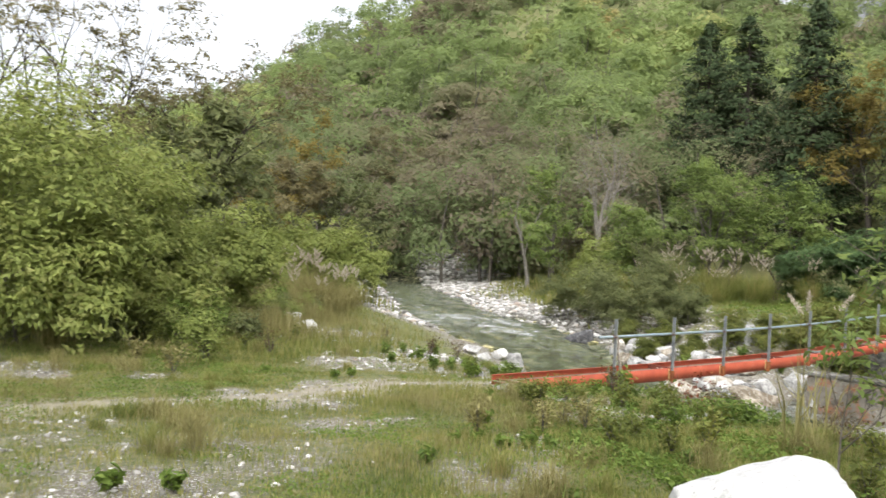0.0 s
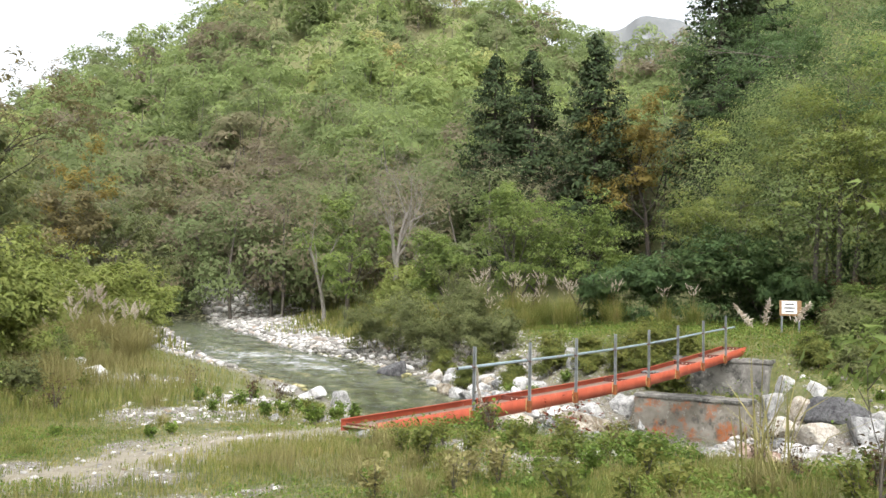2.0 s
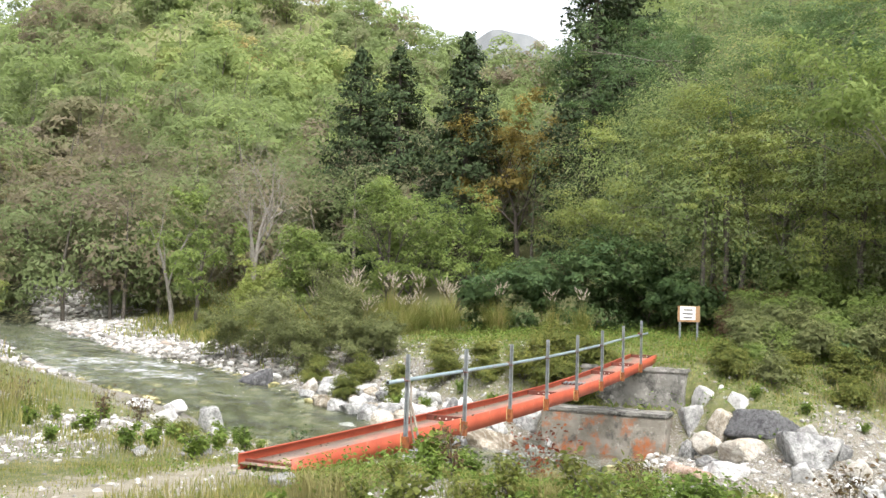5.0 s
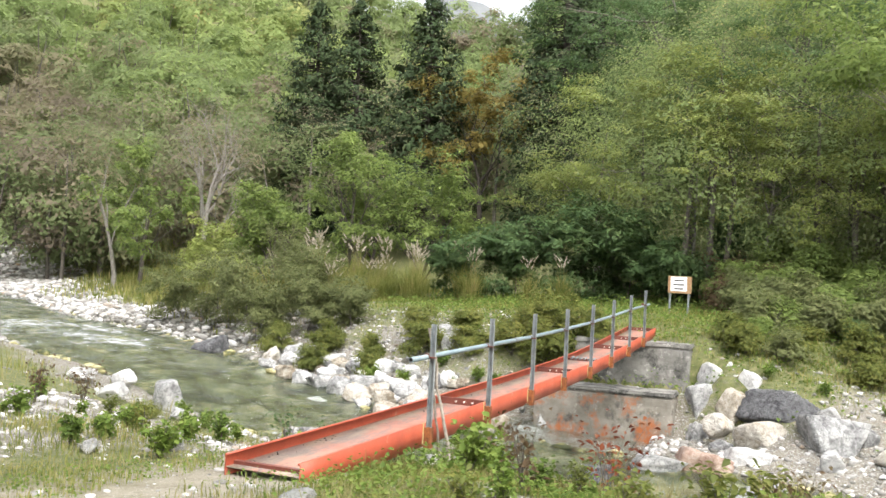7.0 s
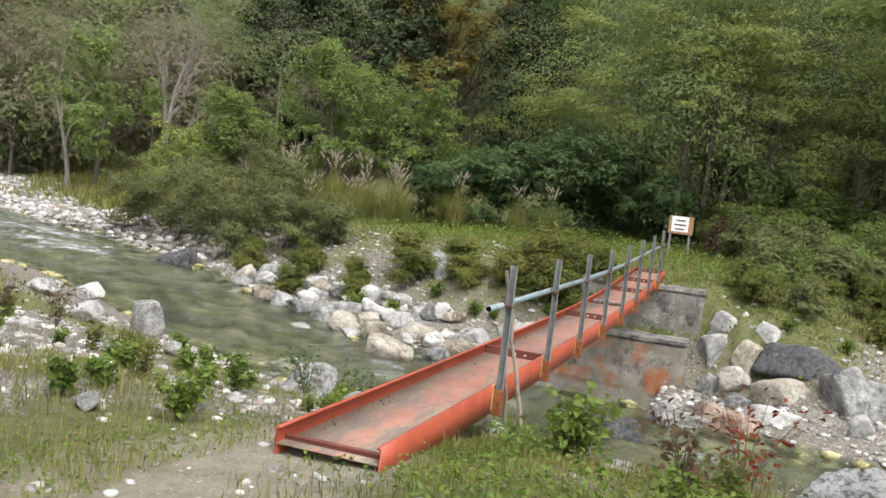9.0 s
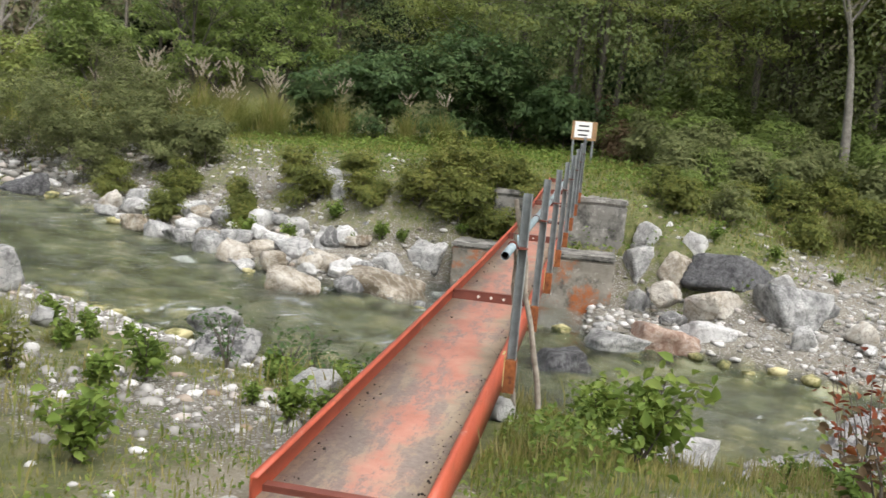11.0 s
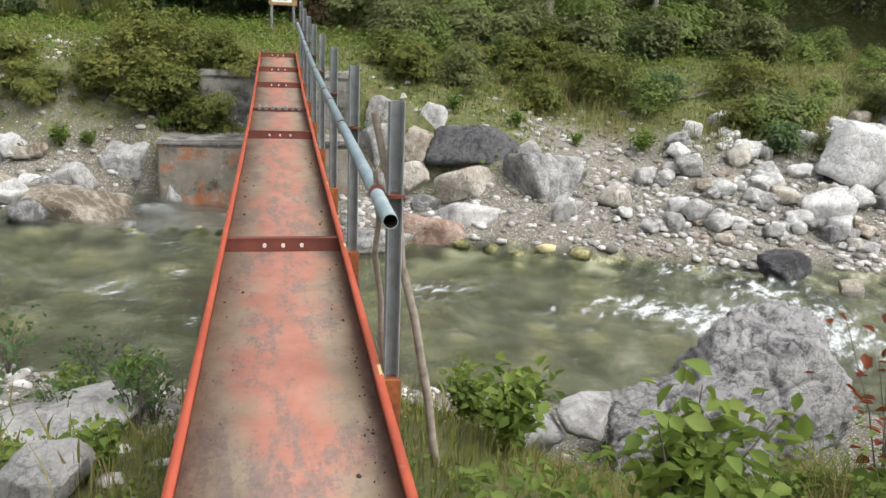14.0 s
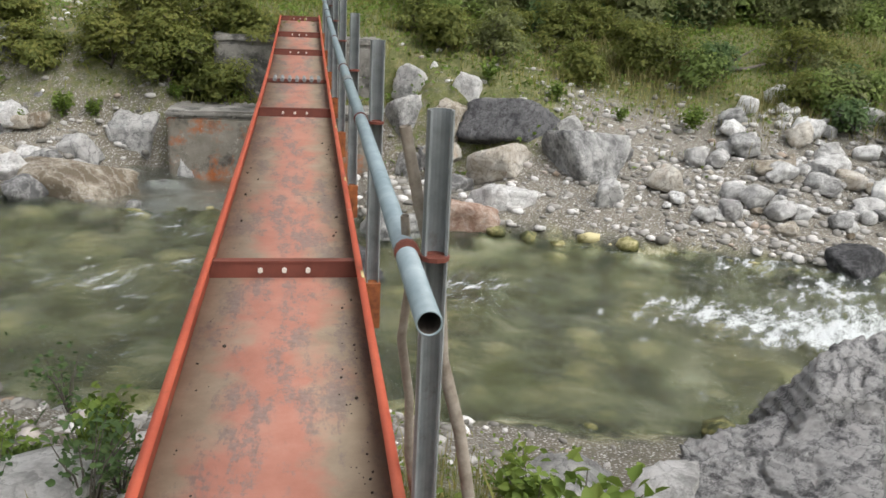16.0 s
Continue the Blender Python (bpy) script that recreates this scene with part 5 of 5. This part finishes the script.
spread_shrubs([(13.6, 27.6, 1.5), (14.7, 27.3, 1.6), (15.6, 26.9, 1.2), (14.0, 26.6, 1.3), (12.1, 30.4, 1.2), (13.0, 31.6, 1.1), (9.9, 33.6, 0.9), (10.6, 35.4, 1.0), (11.2, 31.6, 0.8), (12.9, 29.0, 0.9), (11.9, 33.4, 0.9), (10.2, 37.5, 1.2), (13.6, 30.2, 0.8), (11.6, 36.2, 1.1), (18.1, 23.0, 0.8), (19.6, 22.4, 0.9), (21.9, 22.0, 1.4), (22.5, 20.3, 1.3), (20.4, 20.9, 0.9), (15.7, 26.0, 1.1), (23.8, 22.0, 1.3)], LEAF_BANK, "yellow-green leafy bush on the stony bank", 370, leaves=4500, size=0.09, fluff=0.26)
g = np.random.default_rng(63)
made = 0
while made < 120:
    x, y = g.uniform(17, 35), g.uniform(10, 28)
    e, side = river_side(np.array(x), np.array(y))
    if side < 0 or e < 4.6 or sw_of(x, y)[1] < 2.6:
        continue
    shrub(x, y, g.uniform(0.45, 1.25), (LEAF_BANK, LEAF_OLIVE, LEAF_SPRING, LEAF_BANK, LEAF_DARK)[made % 5], 540 + made, "low leafy bush among the bank grass", 1400, 0.1, 0.3, "low bank bushes")
    made += 1
made = 0
while made < 40:
    x, y = g.uniform(-11, -2.5), g.uniform(13.5, 30)
    if river_side(np.array(x), np.array(y))[0] < 5.5 or x > -3.2 - 0.1 * (30 - y) or to_line(np.array(x), np.array(y), TRACK) < 3:
        continue
    shrub(x, y, g.uniform(0.5, 1.4), (LEAF_WILLOW, LEAF_WEED, LEAF_OLIVE)[made % 3], 640 + made, "waist-high yellow-green weeds at the meadow's edge", 2000, 0.08, 0.3, "meadow edge weeds")
    made += 1
for s, w, h in ((17.55, -0.9, 0.85), (17.5, -1.9, 1.15), (18.1, -2.3, 1.4)):
    p = B(s, w, 0)
    shrub(p.x, p.y, h, LEAF_BANK, int(700 + 10 * s), "leafy bush growing against the bridge seat", 2600, 0.09, 0.28, "low bank bushes")
spread_shrubs([(15.0, 66, 3.8), (14.5, 60, 3.6), (-6.5, 74, 4), (-2.5, 60, 3.4), (13.5, 55, 4.2)], LEAF_WILLOW, "low green willow scrub along the stream", 390, leaves=5000, size=0.2)
# near bank, upstream: willows, scrub and tall trees
spread_shrubs([(-9.4, 17.5, 5.9), (-10.6, 14.6, 5.8), (-8.6, 20.2, 5.2), (-10.2, 19.8, 6.3), (-6.6, 23.7, 3.7), (-7.0, 19.3, 3.0), (-8.0, 15.6, 3.2), (-12.5, 24.6, 7.4), (-13.0, 18.0, 6.5)], LEAF_WILLOW, "tall bushy green willow at the meadow's edge", 400, leaves=16000, size=0.13, clump_count=240)
spread_shrubs([(-7.0, 41.6, 3.9), (-4.8, 41.9, 4.2), (-3.2, 47, 4.4), (-8.5, 31.5, 3.0), (-6.5, 35, 3.2), (-5.0, 52, 4.6)], LEAF_WILLOW, "green scrub on the near bank", 415, leaves=5000, size=0.19)
for x, y, h, sd in ((-17.1, 39.1, 16, 1), (-15, 39.8, 15.5, 2), (-12.7, 39.5, 12.6, 3), (-11.9, 42.5, 11.2, 4), (-19.5, 36, 15, 5)):
    tree("sparse_tree", x, y, h, "tall dark slender tree with few brown leaves", "tree", LEAF_BROWN, BARK_DARK, 430 + sd, 2600, 0.2, 0.5, group="sparse trees", split=4, spread_deg=30, bare=0.3, wander=0.16)
for x, y, h, lf, sd in ((-9.7, 36.4, 8.3, LEAF_OLIVE, 1), (-10.6, 51.2, 10.0, LEAF_OLIVE, 2), (-12.6, 81.2, 14, LEAF_OCHRE, 3), (-9.1, 78.6, 12, LEAF_BROWN, 4), (-6.1, 81.9, 11, LEAF_OLIVE, 5), (2.9, 112, 14, LEAF_BROWN, 6), (8.9, 112, 12, LEAF_OLIVE, 7), (14.0, 78, 11, LEAF_SPRING, 8), (-14, 55, 11, LEAF_WILLOW, 9)):
    tree("bank_tree", x, y, h, "olive brown bank tree losing its leaves", "tree", lf, BARK, 440 + sd, 6000, 0.3, 0.8, group="bank trees", split=5, spread_deg=42, bare=0.2)
tree("bare_tree", 16.4, 69.9, 15.5, "bare pale grey tree with fine branches", "tree", LEAF_BROWN, BARK_PALE, 461, 500, 0.2, 0.4, split=6, spread_deg=28, bare=0.25, radius=0.3)
tree("bare_tree", 11.7, 75.9, 11.4, "thin pale dead trunk at the wood's edge", "tree", LEAF_BROWN, BARK_PALE, 462, 200, 0.2, 0.3, split=2, levels=2, spread_deg=25, radius=0.22)
tree("slope_tree", 28.4, 23.6, 13, "slender pale grey trunk with green crown", "tree", LEAF_SPRING, BARK_PALE, 463, 12000, 0.2, 1.4, split=4, spread_deg=40, radius=0.2, bare=0.72, wander=0.04, group="trees of the far slope")
tree("slope_tree", 33.5, 22.2, 12, "slender pale grey trunk with green crown", "tree", LEAF_WILLOW, BARK_PALE, 464, 9000, 0.2, 0.9, split=4, spread_deg=40, radius=0.15, bare=0.72, wander=0.04, group="trees of the far slope")
for x, y, h, sd in ((33.9, 23.4, 13, 1), (31.0, 20.7, 11, 2), (34.9, 20.3, 12, 3), (30.0, 32.3, 11, 4), (29.5, 35.8, 12, 5), (27.5, 39.5, 11, 6)):
    tree("slope_tree", x, y, h, "slender grey trunk rising out of the thicket", "tree", LEAF_WILLOW, BARK_PALE, 470 + sd, 12000, 0.12, 0.9, split=4, spread_deg=50, radius=0.12, bare=0.5, wander=0.07, squash=0.4, up=0.1, group="trees of the far slope")
tree("sapling", 3.4, 4.3, 2.9, "thin young sapling with sparse green leaves", "tree", LEAF_SPRING, BARK, 465, 420, 0.09, 0.25, split=3, levels=2, spread_deg=40, radius=0.025, group="saplings")
tree("sapling", 2.95, 4.9, 2.3, "thin young sapling with sparse green leaves", "tree", LEAF_SPRING, BARK, 466, 300, 0.09, 0.25, split=3, levels=2, spread_deg=40, radius=0.02, group="saplings")


# ---- grasses ----
def blades(g, xy, z, length, width, lean=0.45):
    """Grass blades: 4 corners each, bent over at the tip."""
    n = len(xy)
    a = g.uniform(0, 2 * np.pi, n)
    d = np.stack([np.cos(a), np.sin(a), np.zeros(n)], -1)
    s = np.stack([-np.sin(a), np.cos(a), np.zeros(n)], -1)
    k = g.uniform(0.1, 1.0, n)[:, None] * lean
    base = np.concatenate([xy, z[:, None] - 0.01], 1)
    up = np.array([0, 0, 1.0])
    L = length[:, None]
    mid = base + up * L * 0.55 + d * L * k * 0.35
    tip = base + up * L * (1 - 0.25 * k) + d * L * k * 1.1
    w = s * width[:, None] * 0.5
    return np.stack([base, mid - w, tip, mid + w], 1).reshape(-1, 3), np.arange(4 * n).reshape(n, 4)


def grass(name, n, area, weight, lo, hi, wide, mat, label, seed):
    g = np.random.default_rng(seed)
    p = sample(g, n, *area, weight)
    tall = 0.55 + 0.45 * vnoise(p[:, 0], p[:, 1], 1.4, seed) + 0.25 * vnoise(p[:, 0], p[:, 1], 0.4, seed + 1)
    L = (lo + (hi - lo) * np.clip(tall, 0, 1) ** 1.5) * g.uniform(0.6, 1.3, n)
    v, f = blades(g, p, height(p[:, 0], p[:, 1]), L, wide * g.uniform(0.6, 1.4, n))
    tagged(new(name, mesh(name, v, f, [mat])), label, "grass", kind="stuff")


def turf(x, y):
    e, side = river_side(x, y)
    bare = gravel(x, y)
    s, w = sw_of(x, y)
    under = (s > -0.05) & (s < 3.2) & (w > -0.05) & (w < 0.86)
    return np.where((e > 0.5) & (side < 0) & ~under, np.clip(1.15 - 1.4 * bare, 0.1, 1), 0) * (to_line(x, y, TRACK) > 0.25)


def bench(x, y):
    e, side = river_side(x, y)
    return np.where((e > 2.4) & (side > 0), np.clip(1.1 - 1.3 * gravel(x, y), 0.02, 1), 0)


grass("meadow_grass", 160000, (-9, 8, -0.5, 19.5), turf, 0.025, 0.17, 0.009, GRASS, "short green and straw-coloured meadow grass", 71)
grass("bank_grass", 50000, (-16, 5, 15, 42), lambda x, y: turf(x, y) * (0.15 + 0.85 * smooth((river_side(x, y)[0] - 4) / 3)), 0.06, 0.42, 0.014, GRASS, "taller rough grass on the near bank", 72)
grass("tall_dry_grass", 16000, (-14, 0, 20, 44), lambda x, y: turf(x, y) * smooth((river_side(x, y)[0] - 5) / 4) * np.clip(vnoise(x, y, 2.2, 26) * 2, 0, 1), 0.4, 0.95, 0.014, STRAW, "tall drying grass on the near bank", 73)
grass("far_bank_grass", 46000, (12, 34, 12, 46), bench, 0.06, 0.3, 0.02, GRASS, "green grass on the far bank path", 74)
grass("upstream_grass", 30000, (-25, 25, 44, 95), lambda x, y: np.where(river_side(x, y)[0] > 0.8, 1 - gravel(x, y), 0), 0.4, 1.1, 0.07, GRASS, "rough grass along the stream further up", 75)


grass("slope_straw", 20000, (19, 37, 7, 23), lambda x, y: bench(x, y) * np.clip(0.5 + vnoise(x, y, 2.0, 35), 0, 1), 0.2, 0.6, 0.016, STRAW, "dry straw-coloured grass on the far slope", 80)


def low_leaves(name, n, area, weight, size, rise, mat, label, seed):
    g = np.random.default_rng(seed)
    p = sample(g, n, *area, weight)
    z = height(p[:, 0], p[:, 1]) + 0.02 + rise * g.uniform(size=n) ** 1.5 * np.clip(0.6 + vnoise(p[:, 0], p[:, 1], 1.1, seed), 0.1, 1.5)
    c = np.concatenate([p, z[:, None]], 1)
    v, f = broad_leaves(c, size, g) if size > 0.04 else leaf_quads(c, size, g, 0.6, 0.6)
    tagged(new(name, mesh(name, v, f, [mat])), label, "ground cover", kind="stuff")


def patchy(seed, cut=0.1):
    return lambda x, y: np.minimum(1, turf(x, y) * 1.6) * np.clip((vnoise(x, y, 1.6, seed) + 0.5 * vnoise(x, y, 0.6, seed + 1) - cut) * 3, 0, 1)


grass("straw_tufts", 20000, (-9, 8, -1.5, 18), lambda x, y: turf(x, y) * np.clip(2.5 * (vnoise(x, y, 0.5, 27) + 0.6 * vnoise(x, y, 2.4, 28)) - 0.6, 0, 1), 0.06, 0.34, 0.006, STRAW, "dry straw-coloured grass tufts in the meadow", 79)
low_leaves("meadow_weeds", 60000, (-9, 8, -1.5, 18), patchy(81, -0.15), 0.034, 0.09, LEAF_WEED, "low leafy weeds among the grass", 76)
low_leaves("bank_weeds", 26000, (0.5, 10, 2.5, 20), lambda x, y: turf(x, y) * np.clip(0.4 + vnoise(x, y, 1.5, 83), 0, 1) * (sw_of(x, y)[1] > 1.1), 0.05, 0.26, LEAF_WEED, "leafy green weeds on the near bank", 77)
low_leaves("far_bank_weeds", 30000, (13, 34, 14, 44), bench, 0.1, 0.4, LEAF_WEED, "low green leafy growth along the far path", 78)


# ---- single plants ----
def weed_plant(h, n, size, leaf, seed, label, name="weed"):
    """A leafy plant: several stems with broad leaves."""
    g = np.random.default_rng(seed)
    root = tagged(new(name), label, "plant", "weeds")
    lines, cs = [], []
    for k in range(7):
        a = g.uniform(0, 2 * np.pi)
        out = g.uniform(0.1, 0.55) * h
        pts = [np.array([0, 0, 0]), np.array([math.cos(a) * out * 0.4, math.sin(a) * out * 0.4, h * 0.5]), np.array([math.cos(a) * out, math.sin(a) * out, h * g.uniform(0.7, 1.0)])]
        lines.append((pts, [0.007, 0.005, 0.002]))
        t = g.uniform(0.25, 1, n // 7)
        c = np.array([[np.interp(u, [0, 0.5, 1], [q[j] for q in pts]) for j in range(3)] for u in t])
        cs.append(c + g.normal(size=c.shape) * 0.12 * h)
    for ln in lines:
        child("stem", tubes("stem", [ln], 4, [BARK]), root)
    c = np.concatenate(cs)
    c[:, 2] = np.maximum(c[:, 2], 0.02)
    v, f = broad_leaves(c, size, g, 0.5)
    child("leaves", mesh("leaves", v, f, [leaf]), root)
    return root


def put_all(proto, spots, g):
    for k, (x, y) in enumerate(spots):
        m = Matrix.Translation((x, y, on_ground(x, y, 0.02))) @ Matrix.Rotation(g.uniform(0, 6.28), 4, "Z")
        if k == 0:
            proto.matrix_basis = m
        else:
            ob = copy_thing(proto, m)
            ob.scale = [g.uniform(0.7, 1.25)] * 3


g = np.random.default_rng(90)
put_all(weed_plant(0.24, 150, 0.05, LEAF_WEED, 93, "low bright green leafy plant in the bank grass"), [(5.2, 13.3), (5.9, 13.2), (4.6, 13.9), (6.4, 12.8), (5.5, 13.7), (4.1, 13.6), (6.0, 12.6), (4.9, 12.9)], g)
put_all(weed_plant(0.5, 380, 0.075, LEAF_WEED, 91, "bushy bright green leafy plant beside the bridge"), [(4.55, 15.3), (4.85, 15.6), (4.3, 18.1), (5.1, 18.5), (3.4, 14.2)], g)
put_all(weed_plant(0.33, 230, 0.06, LEAF_WEED, 92, "low green weed growing among the pebbles"), [(2.84, 9.08), (2.3, 9.3), (3.3, 9.0), (1.89, 17.5), (3.88, 19.69), (0.82, 17.91), (-0.24, 19.07), (0.66, 15.64), (2.4, 16.0), (3.1, 17.4), (1.0, 18.9), (3.4, 13.0), (4.6, 12.0), (5.4, 12.6), (2.6, 12.4), (3.9, 9.9), (4.4, 10.1), (5.2, 10.6), (-0.6, 20.8), (0.3, 21.5)], g)
put_all(weed_plant(0.55, 120, 0.05, LEAF_DARK, 93, "dark withered seed-head weed at the water's edge"), [(4.4, 17.75), (4.05, 18.0), (3.7, 18.3), (3.3, 18.75), (4.2, 17.55), (4.7, 17.9), (6.0, 19.9), (5.2, 20.0)], g)
put_all(weed_plant(0.95, 80, 0.07, LEAF_RED, 94, "knotweed with red autumn leaves", "knotweed"), [(4.5, 13.3), (4.75, 13.5)], g)
put_all(weed_plant(0.5, 260, 0.05, STRAW, 95, "yellowish feathery weed tuft in the meadow"), [(0.87, 8.24), (1.25, 8.89), (1.5, 8.6), (0.0, 8.0), (-5.0, 13.5), (-6.0, 14.6)], g)


put_all(weed_plant(0.45, 260, 0.08, LEAF_WEED, 137, "bright green broad-leaved plant between bank boulders"), [(12.5, 27.6), (11.8, 28.0), (12.9, 27.3), (11.0, 29.4), (13.9, 26.3), (12.2, 29.2), (10.6, 30.6), (17.6, 21.8), (18.3, 20.6), (19.3, 19.6), (20.1, 18.3)], g)

# tufts and weeds scattered over the meadow
WALKED = [(-1.3, -3.0), (-2.0, -0.3), (-2.1, 2.3), (-1.7, 5.3), (-1.6, 8.0), (-1.3, 10.5), (-0.5, 12.3), (1.0, 14.0), (2.0, 14.7)]


def scattered(g, n, area, clear, keep=lambda x, y: True):
    """Places on the near bank, clear of the walked line and of the track."""
    out = []
    while len(out) < n:
        x, y = g.uniform(area[0], area[1]), g.uniform(area[2], area[3])
        e, side = river_side(np.array(x), np.array(y))
        s, w = sw_of(x, y)
        if side > 0 or e < 1.0 or (s > -0.4 and abs(w - 0.4) < 0.8) or np.hypot(x - 1.57, y - 3.12) < 1.1 or not keep(x, y):
            continue
        if to_line(np.array(x), np.array(y), WALKED) > clear and to_line(np.array(x), np.array(y), TRACK) > 0.9:
            out.append((x, y))
    return out


def grass_tuft(h, n, mat, seed, label):
    g = np.random.default_rng(seed)
    root = tagged(new("grass_tuft"), label, "grass tuft", "meadow tufts")
    xy = g.normal(size=(n, 2)) * h * 0.22
    v, f = blades(g, xy, np.zeros(n), h * g.uniform(0.45, 1.1, n), np.full(n, 0.007), 0.95)
    child("foliage", mesh("foliage", v, f, [mat]), root)
    return root


g = np.random.default_rng(130)
put_all(grass_tuft(0.42, 150, STRAW, 131, "tall pale straw-coloured grass tuft in the meadow"), scattered(g, 34, (-4, 6.5, 2.5, 13), 1.1) + scattered(g, 14, (-8, -2, 9, 20), 1.5), g)
put_all(grass_tuft(0.3, 170, GRASS, 132, "long green grass tuft in the meadow"), scattered(g, 46, (-5, 6.5, 2.5, 14), 0.9) + scattered(g, 16, (-8, 2, 14, 21), 1.5), g)
put_all(weed_plant(0.42, 190, 0.06, LEAF_BANK, 133, "knee-high green weed with small leaves"), scattered(g, 42, (1.0, 7.5, 4, 13), 1.6) + scattered(g, 12, (-7, 1, 16, 24), 2.0), g)
put_all(weed_plant(0.16, 90, 0.07, LEAF_WEED, 134, "low broad-leaved weed flat on the ground"), scattered(g, 44, (-3.5, 5.5, 4, 14), 0.8), g)
put_all(weed_plant(0.28, 170, 0.06, LEAF_WEED, 136, "bright green low weed among pale pebbles"), scattered(g, 26, (-1.5, 4.2, 15.6, 20.5), 0.9), g)
put_all(weed_plant(0.6, 140, 0.05, LEAF_RUSTY, 135, "withered brownish weed stalks on the bank"), scattered(g, 10, (2.5, 7, 6, 13), 2.0) + scattered(g, 6, (-6, 1, 17, 25), 2.0), g)


# plume grass
def plume_grass(h, seed, plumes, n=260):
    g = np.random.default_rng(seed)
    root = tagged(new("plume_grass"), "tall clump of plume grass with silvery seed heads", "grass clump", "plume grass")
    xy = g.normal(size=(n, 2)) * 0.22
    v, f = blades(g, xy, np.zeros(n), h * g.uniform(0.5, 0.95, n), np.full(n, 0.022), 0.9)
    child("foliage", mesh("foliage", v, f, [STRAW if seed % 2 else GRASS]), root)
    for k in range(plumes):
        a, o = g.uniform(0, 6.28), g.uniform(0.05, 0.4)
        foot, top = np.array([0, 0, 0]), np.array([math.cos(a) * o, math.sin(a) * o, h * g.uniform(0.9, 1.15)])
        bend = top + [math.cos(a) * 0.16, math.sin(a) * 0.16, 0.2]
        st = child("stalk", tubes("stalk", [([foot, top * [0.6, 0.6, 0.6], top], [0.006, 0.005, 0.003])], 4, [STRAW]), root)
        u = g.uniform(size=90)
        c = top + (bend - top) * u[:, None] + g.normal(size=(90, 3)) * 0.018 * (1.2 - u[:, None])
        vv, ff = leaf_quads(c, 0.065, g, 0.25, 0.0, -0.5)
        child("plume", mesh("plume", vv, ff, [PLUME]), st, "silvery feathery plume")
    return root


g = np.random.default_rng(96)
put_all(plume_grass(1.8, 97, 11), [(-5.8, 28.7), (-4.7, 30.8), (-3.7, 32.9), (-6.7, 24.5), (-5.8, 36.7), (-4.1, 34.2), (-5.2, 29.6), (-4.2, 31.8), (-3.0, 33.6), (-6.4, 26.3), (-2.6, 35.5), (-7.8, 15.2), (-7.2, 25.5), (-4.9, 33.2), (-6.1, 30.6), (-3.6, 31.2), (-5.4, 31.9), (-2.9, 30.8), (-4.4, 28.6), (-6.9, 27.8)], g)
put_all(plume_grass(2.3, 98, 13), [(13.6, 47.2), (15.5, 46.6), (17.0, 45.1), (19.4, 43.8), (14.6, 45.4), (16.2, 44.0), (18.2, 44.6), (20.1, 39.9), (21.4, 37.4), (15.0, 43.2), (17.4, 43.0), (13.9, 41.2), (15.8, 41.6), (16.6, 42.2), (18.8, 42.4), (14.2, 43.8), (20.6, 41.4), (22.3, 36.2), (17.9, 41.3)], g)
put_all(plume_grass(1.75, 99, 3, 26), [(3.85, 7.4)], g)

# ---- small wooden things ----
STICK = rough_surface("grey_weathered_stick", [(0.3, (0.16, 0.13, 0.1)), (0.7, (0.36, 0.32, 0.27))], 18, 0.9, 60, 0.004)


def stick(a, b, r, label, name="stick"):
    g = np.random.default_rng(int(r * 1e5))
    a, b = np.array(a), np.array(b)
    pts = [a + (b - a) * u + g.normal(size=3) * 0.012 for u in np.linspace(0, 1, 9)]
    return tagged(new(name, tubes(name, [(pts, np.linspace(r, r * 0.7, 9))], 8, [STICK])), label, "stick", "leaning sticks")


stick(B(2.9, 1.14, -0.4), B(2.8, 0.775, 1.36), 0.023, "long weathered stick leaning against the bridge post")
stick(B(3.1, 0.9, -0.45), B(2.85, 0.79, 1.12), 0.018, "thin weathered stick leaning against the bridge post")
log = tagged(new("driftwood", tubes("driftwood", [([(22.3, 19.0, 0.0), (22.8, 18.5, 0.15), (23.6, 18.0, 0.1), (24.2, 17.3, 0.35)], [0.07, 0.06, 0.045, 0.02]), ([(22.9, 18.4, 0.14), (23.1, 18.0, 0.45), (23.5, 17.8, 0.6)], [0.035, 0.025, 0.01])], 8, [BARK])), "grey driftwood branch lying on the bank", "driftwood")


def deck_grit():
    """Sand and small stones that have gathered along the deck's edges."""
    g = np.random.default_rng(120)
    n = 240
    s = g.uniform(0.1, 1, n) ** 1.6 * 9
    w = np.where(g.uniform(size=n) < 0.7, WIDE - 0.06 - np.abs(g.normal(size=n)) * 0.05, 0.06 + np.abs(g.normal(size=n)) * 0.06)
    w = np.clip(w, 0.04, WIDE - 0.04)
    size = 0.003 + 0.009 * g.uniform(size=n) ** 3
    v0, f0 = ICO[1]
    z = np.array([rail_top(q) for q in s]) - DECK_DROP + size * 0.3
    c = np.stack([BX + UX * s + UY * w, BY + UY * s - UX * w, z], -1)
    v = (v0[None] * size[:, None, None] * g.uniform(0.5, 1.2, (n, 1, 3)) + c[:, None]).reshape(-1, 3)
    f = (f0[None] + (np.arange(n) * len(v0))[:, None, None]).reshape(-1, 3)
    tagged(new("deck_grit", mesh("deck_grit", v, f, [BARK_DARK])), "dark grit and tiny stones along the deck edges", "grit", kind="stuff")


deck_grit()
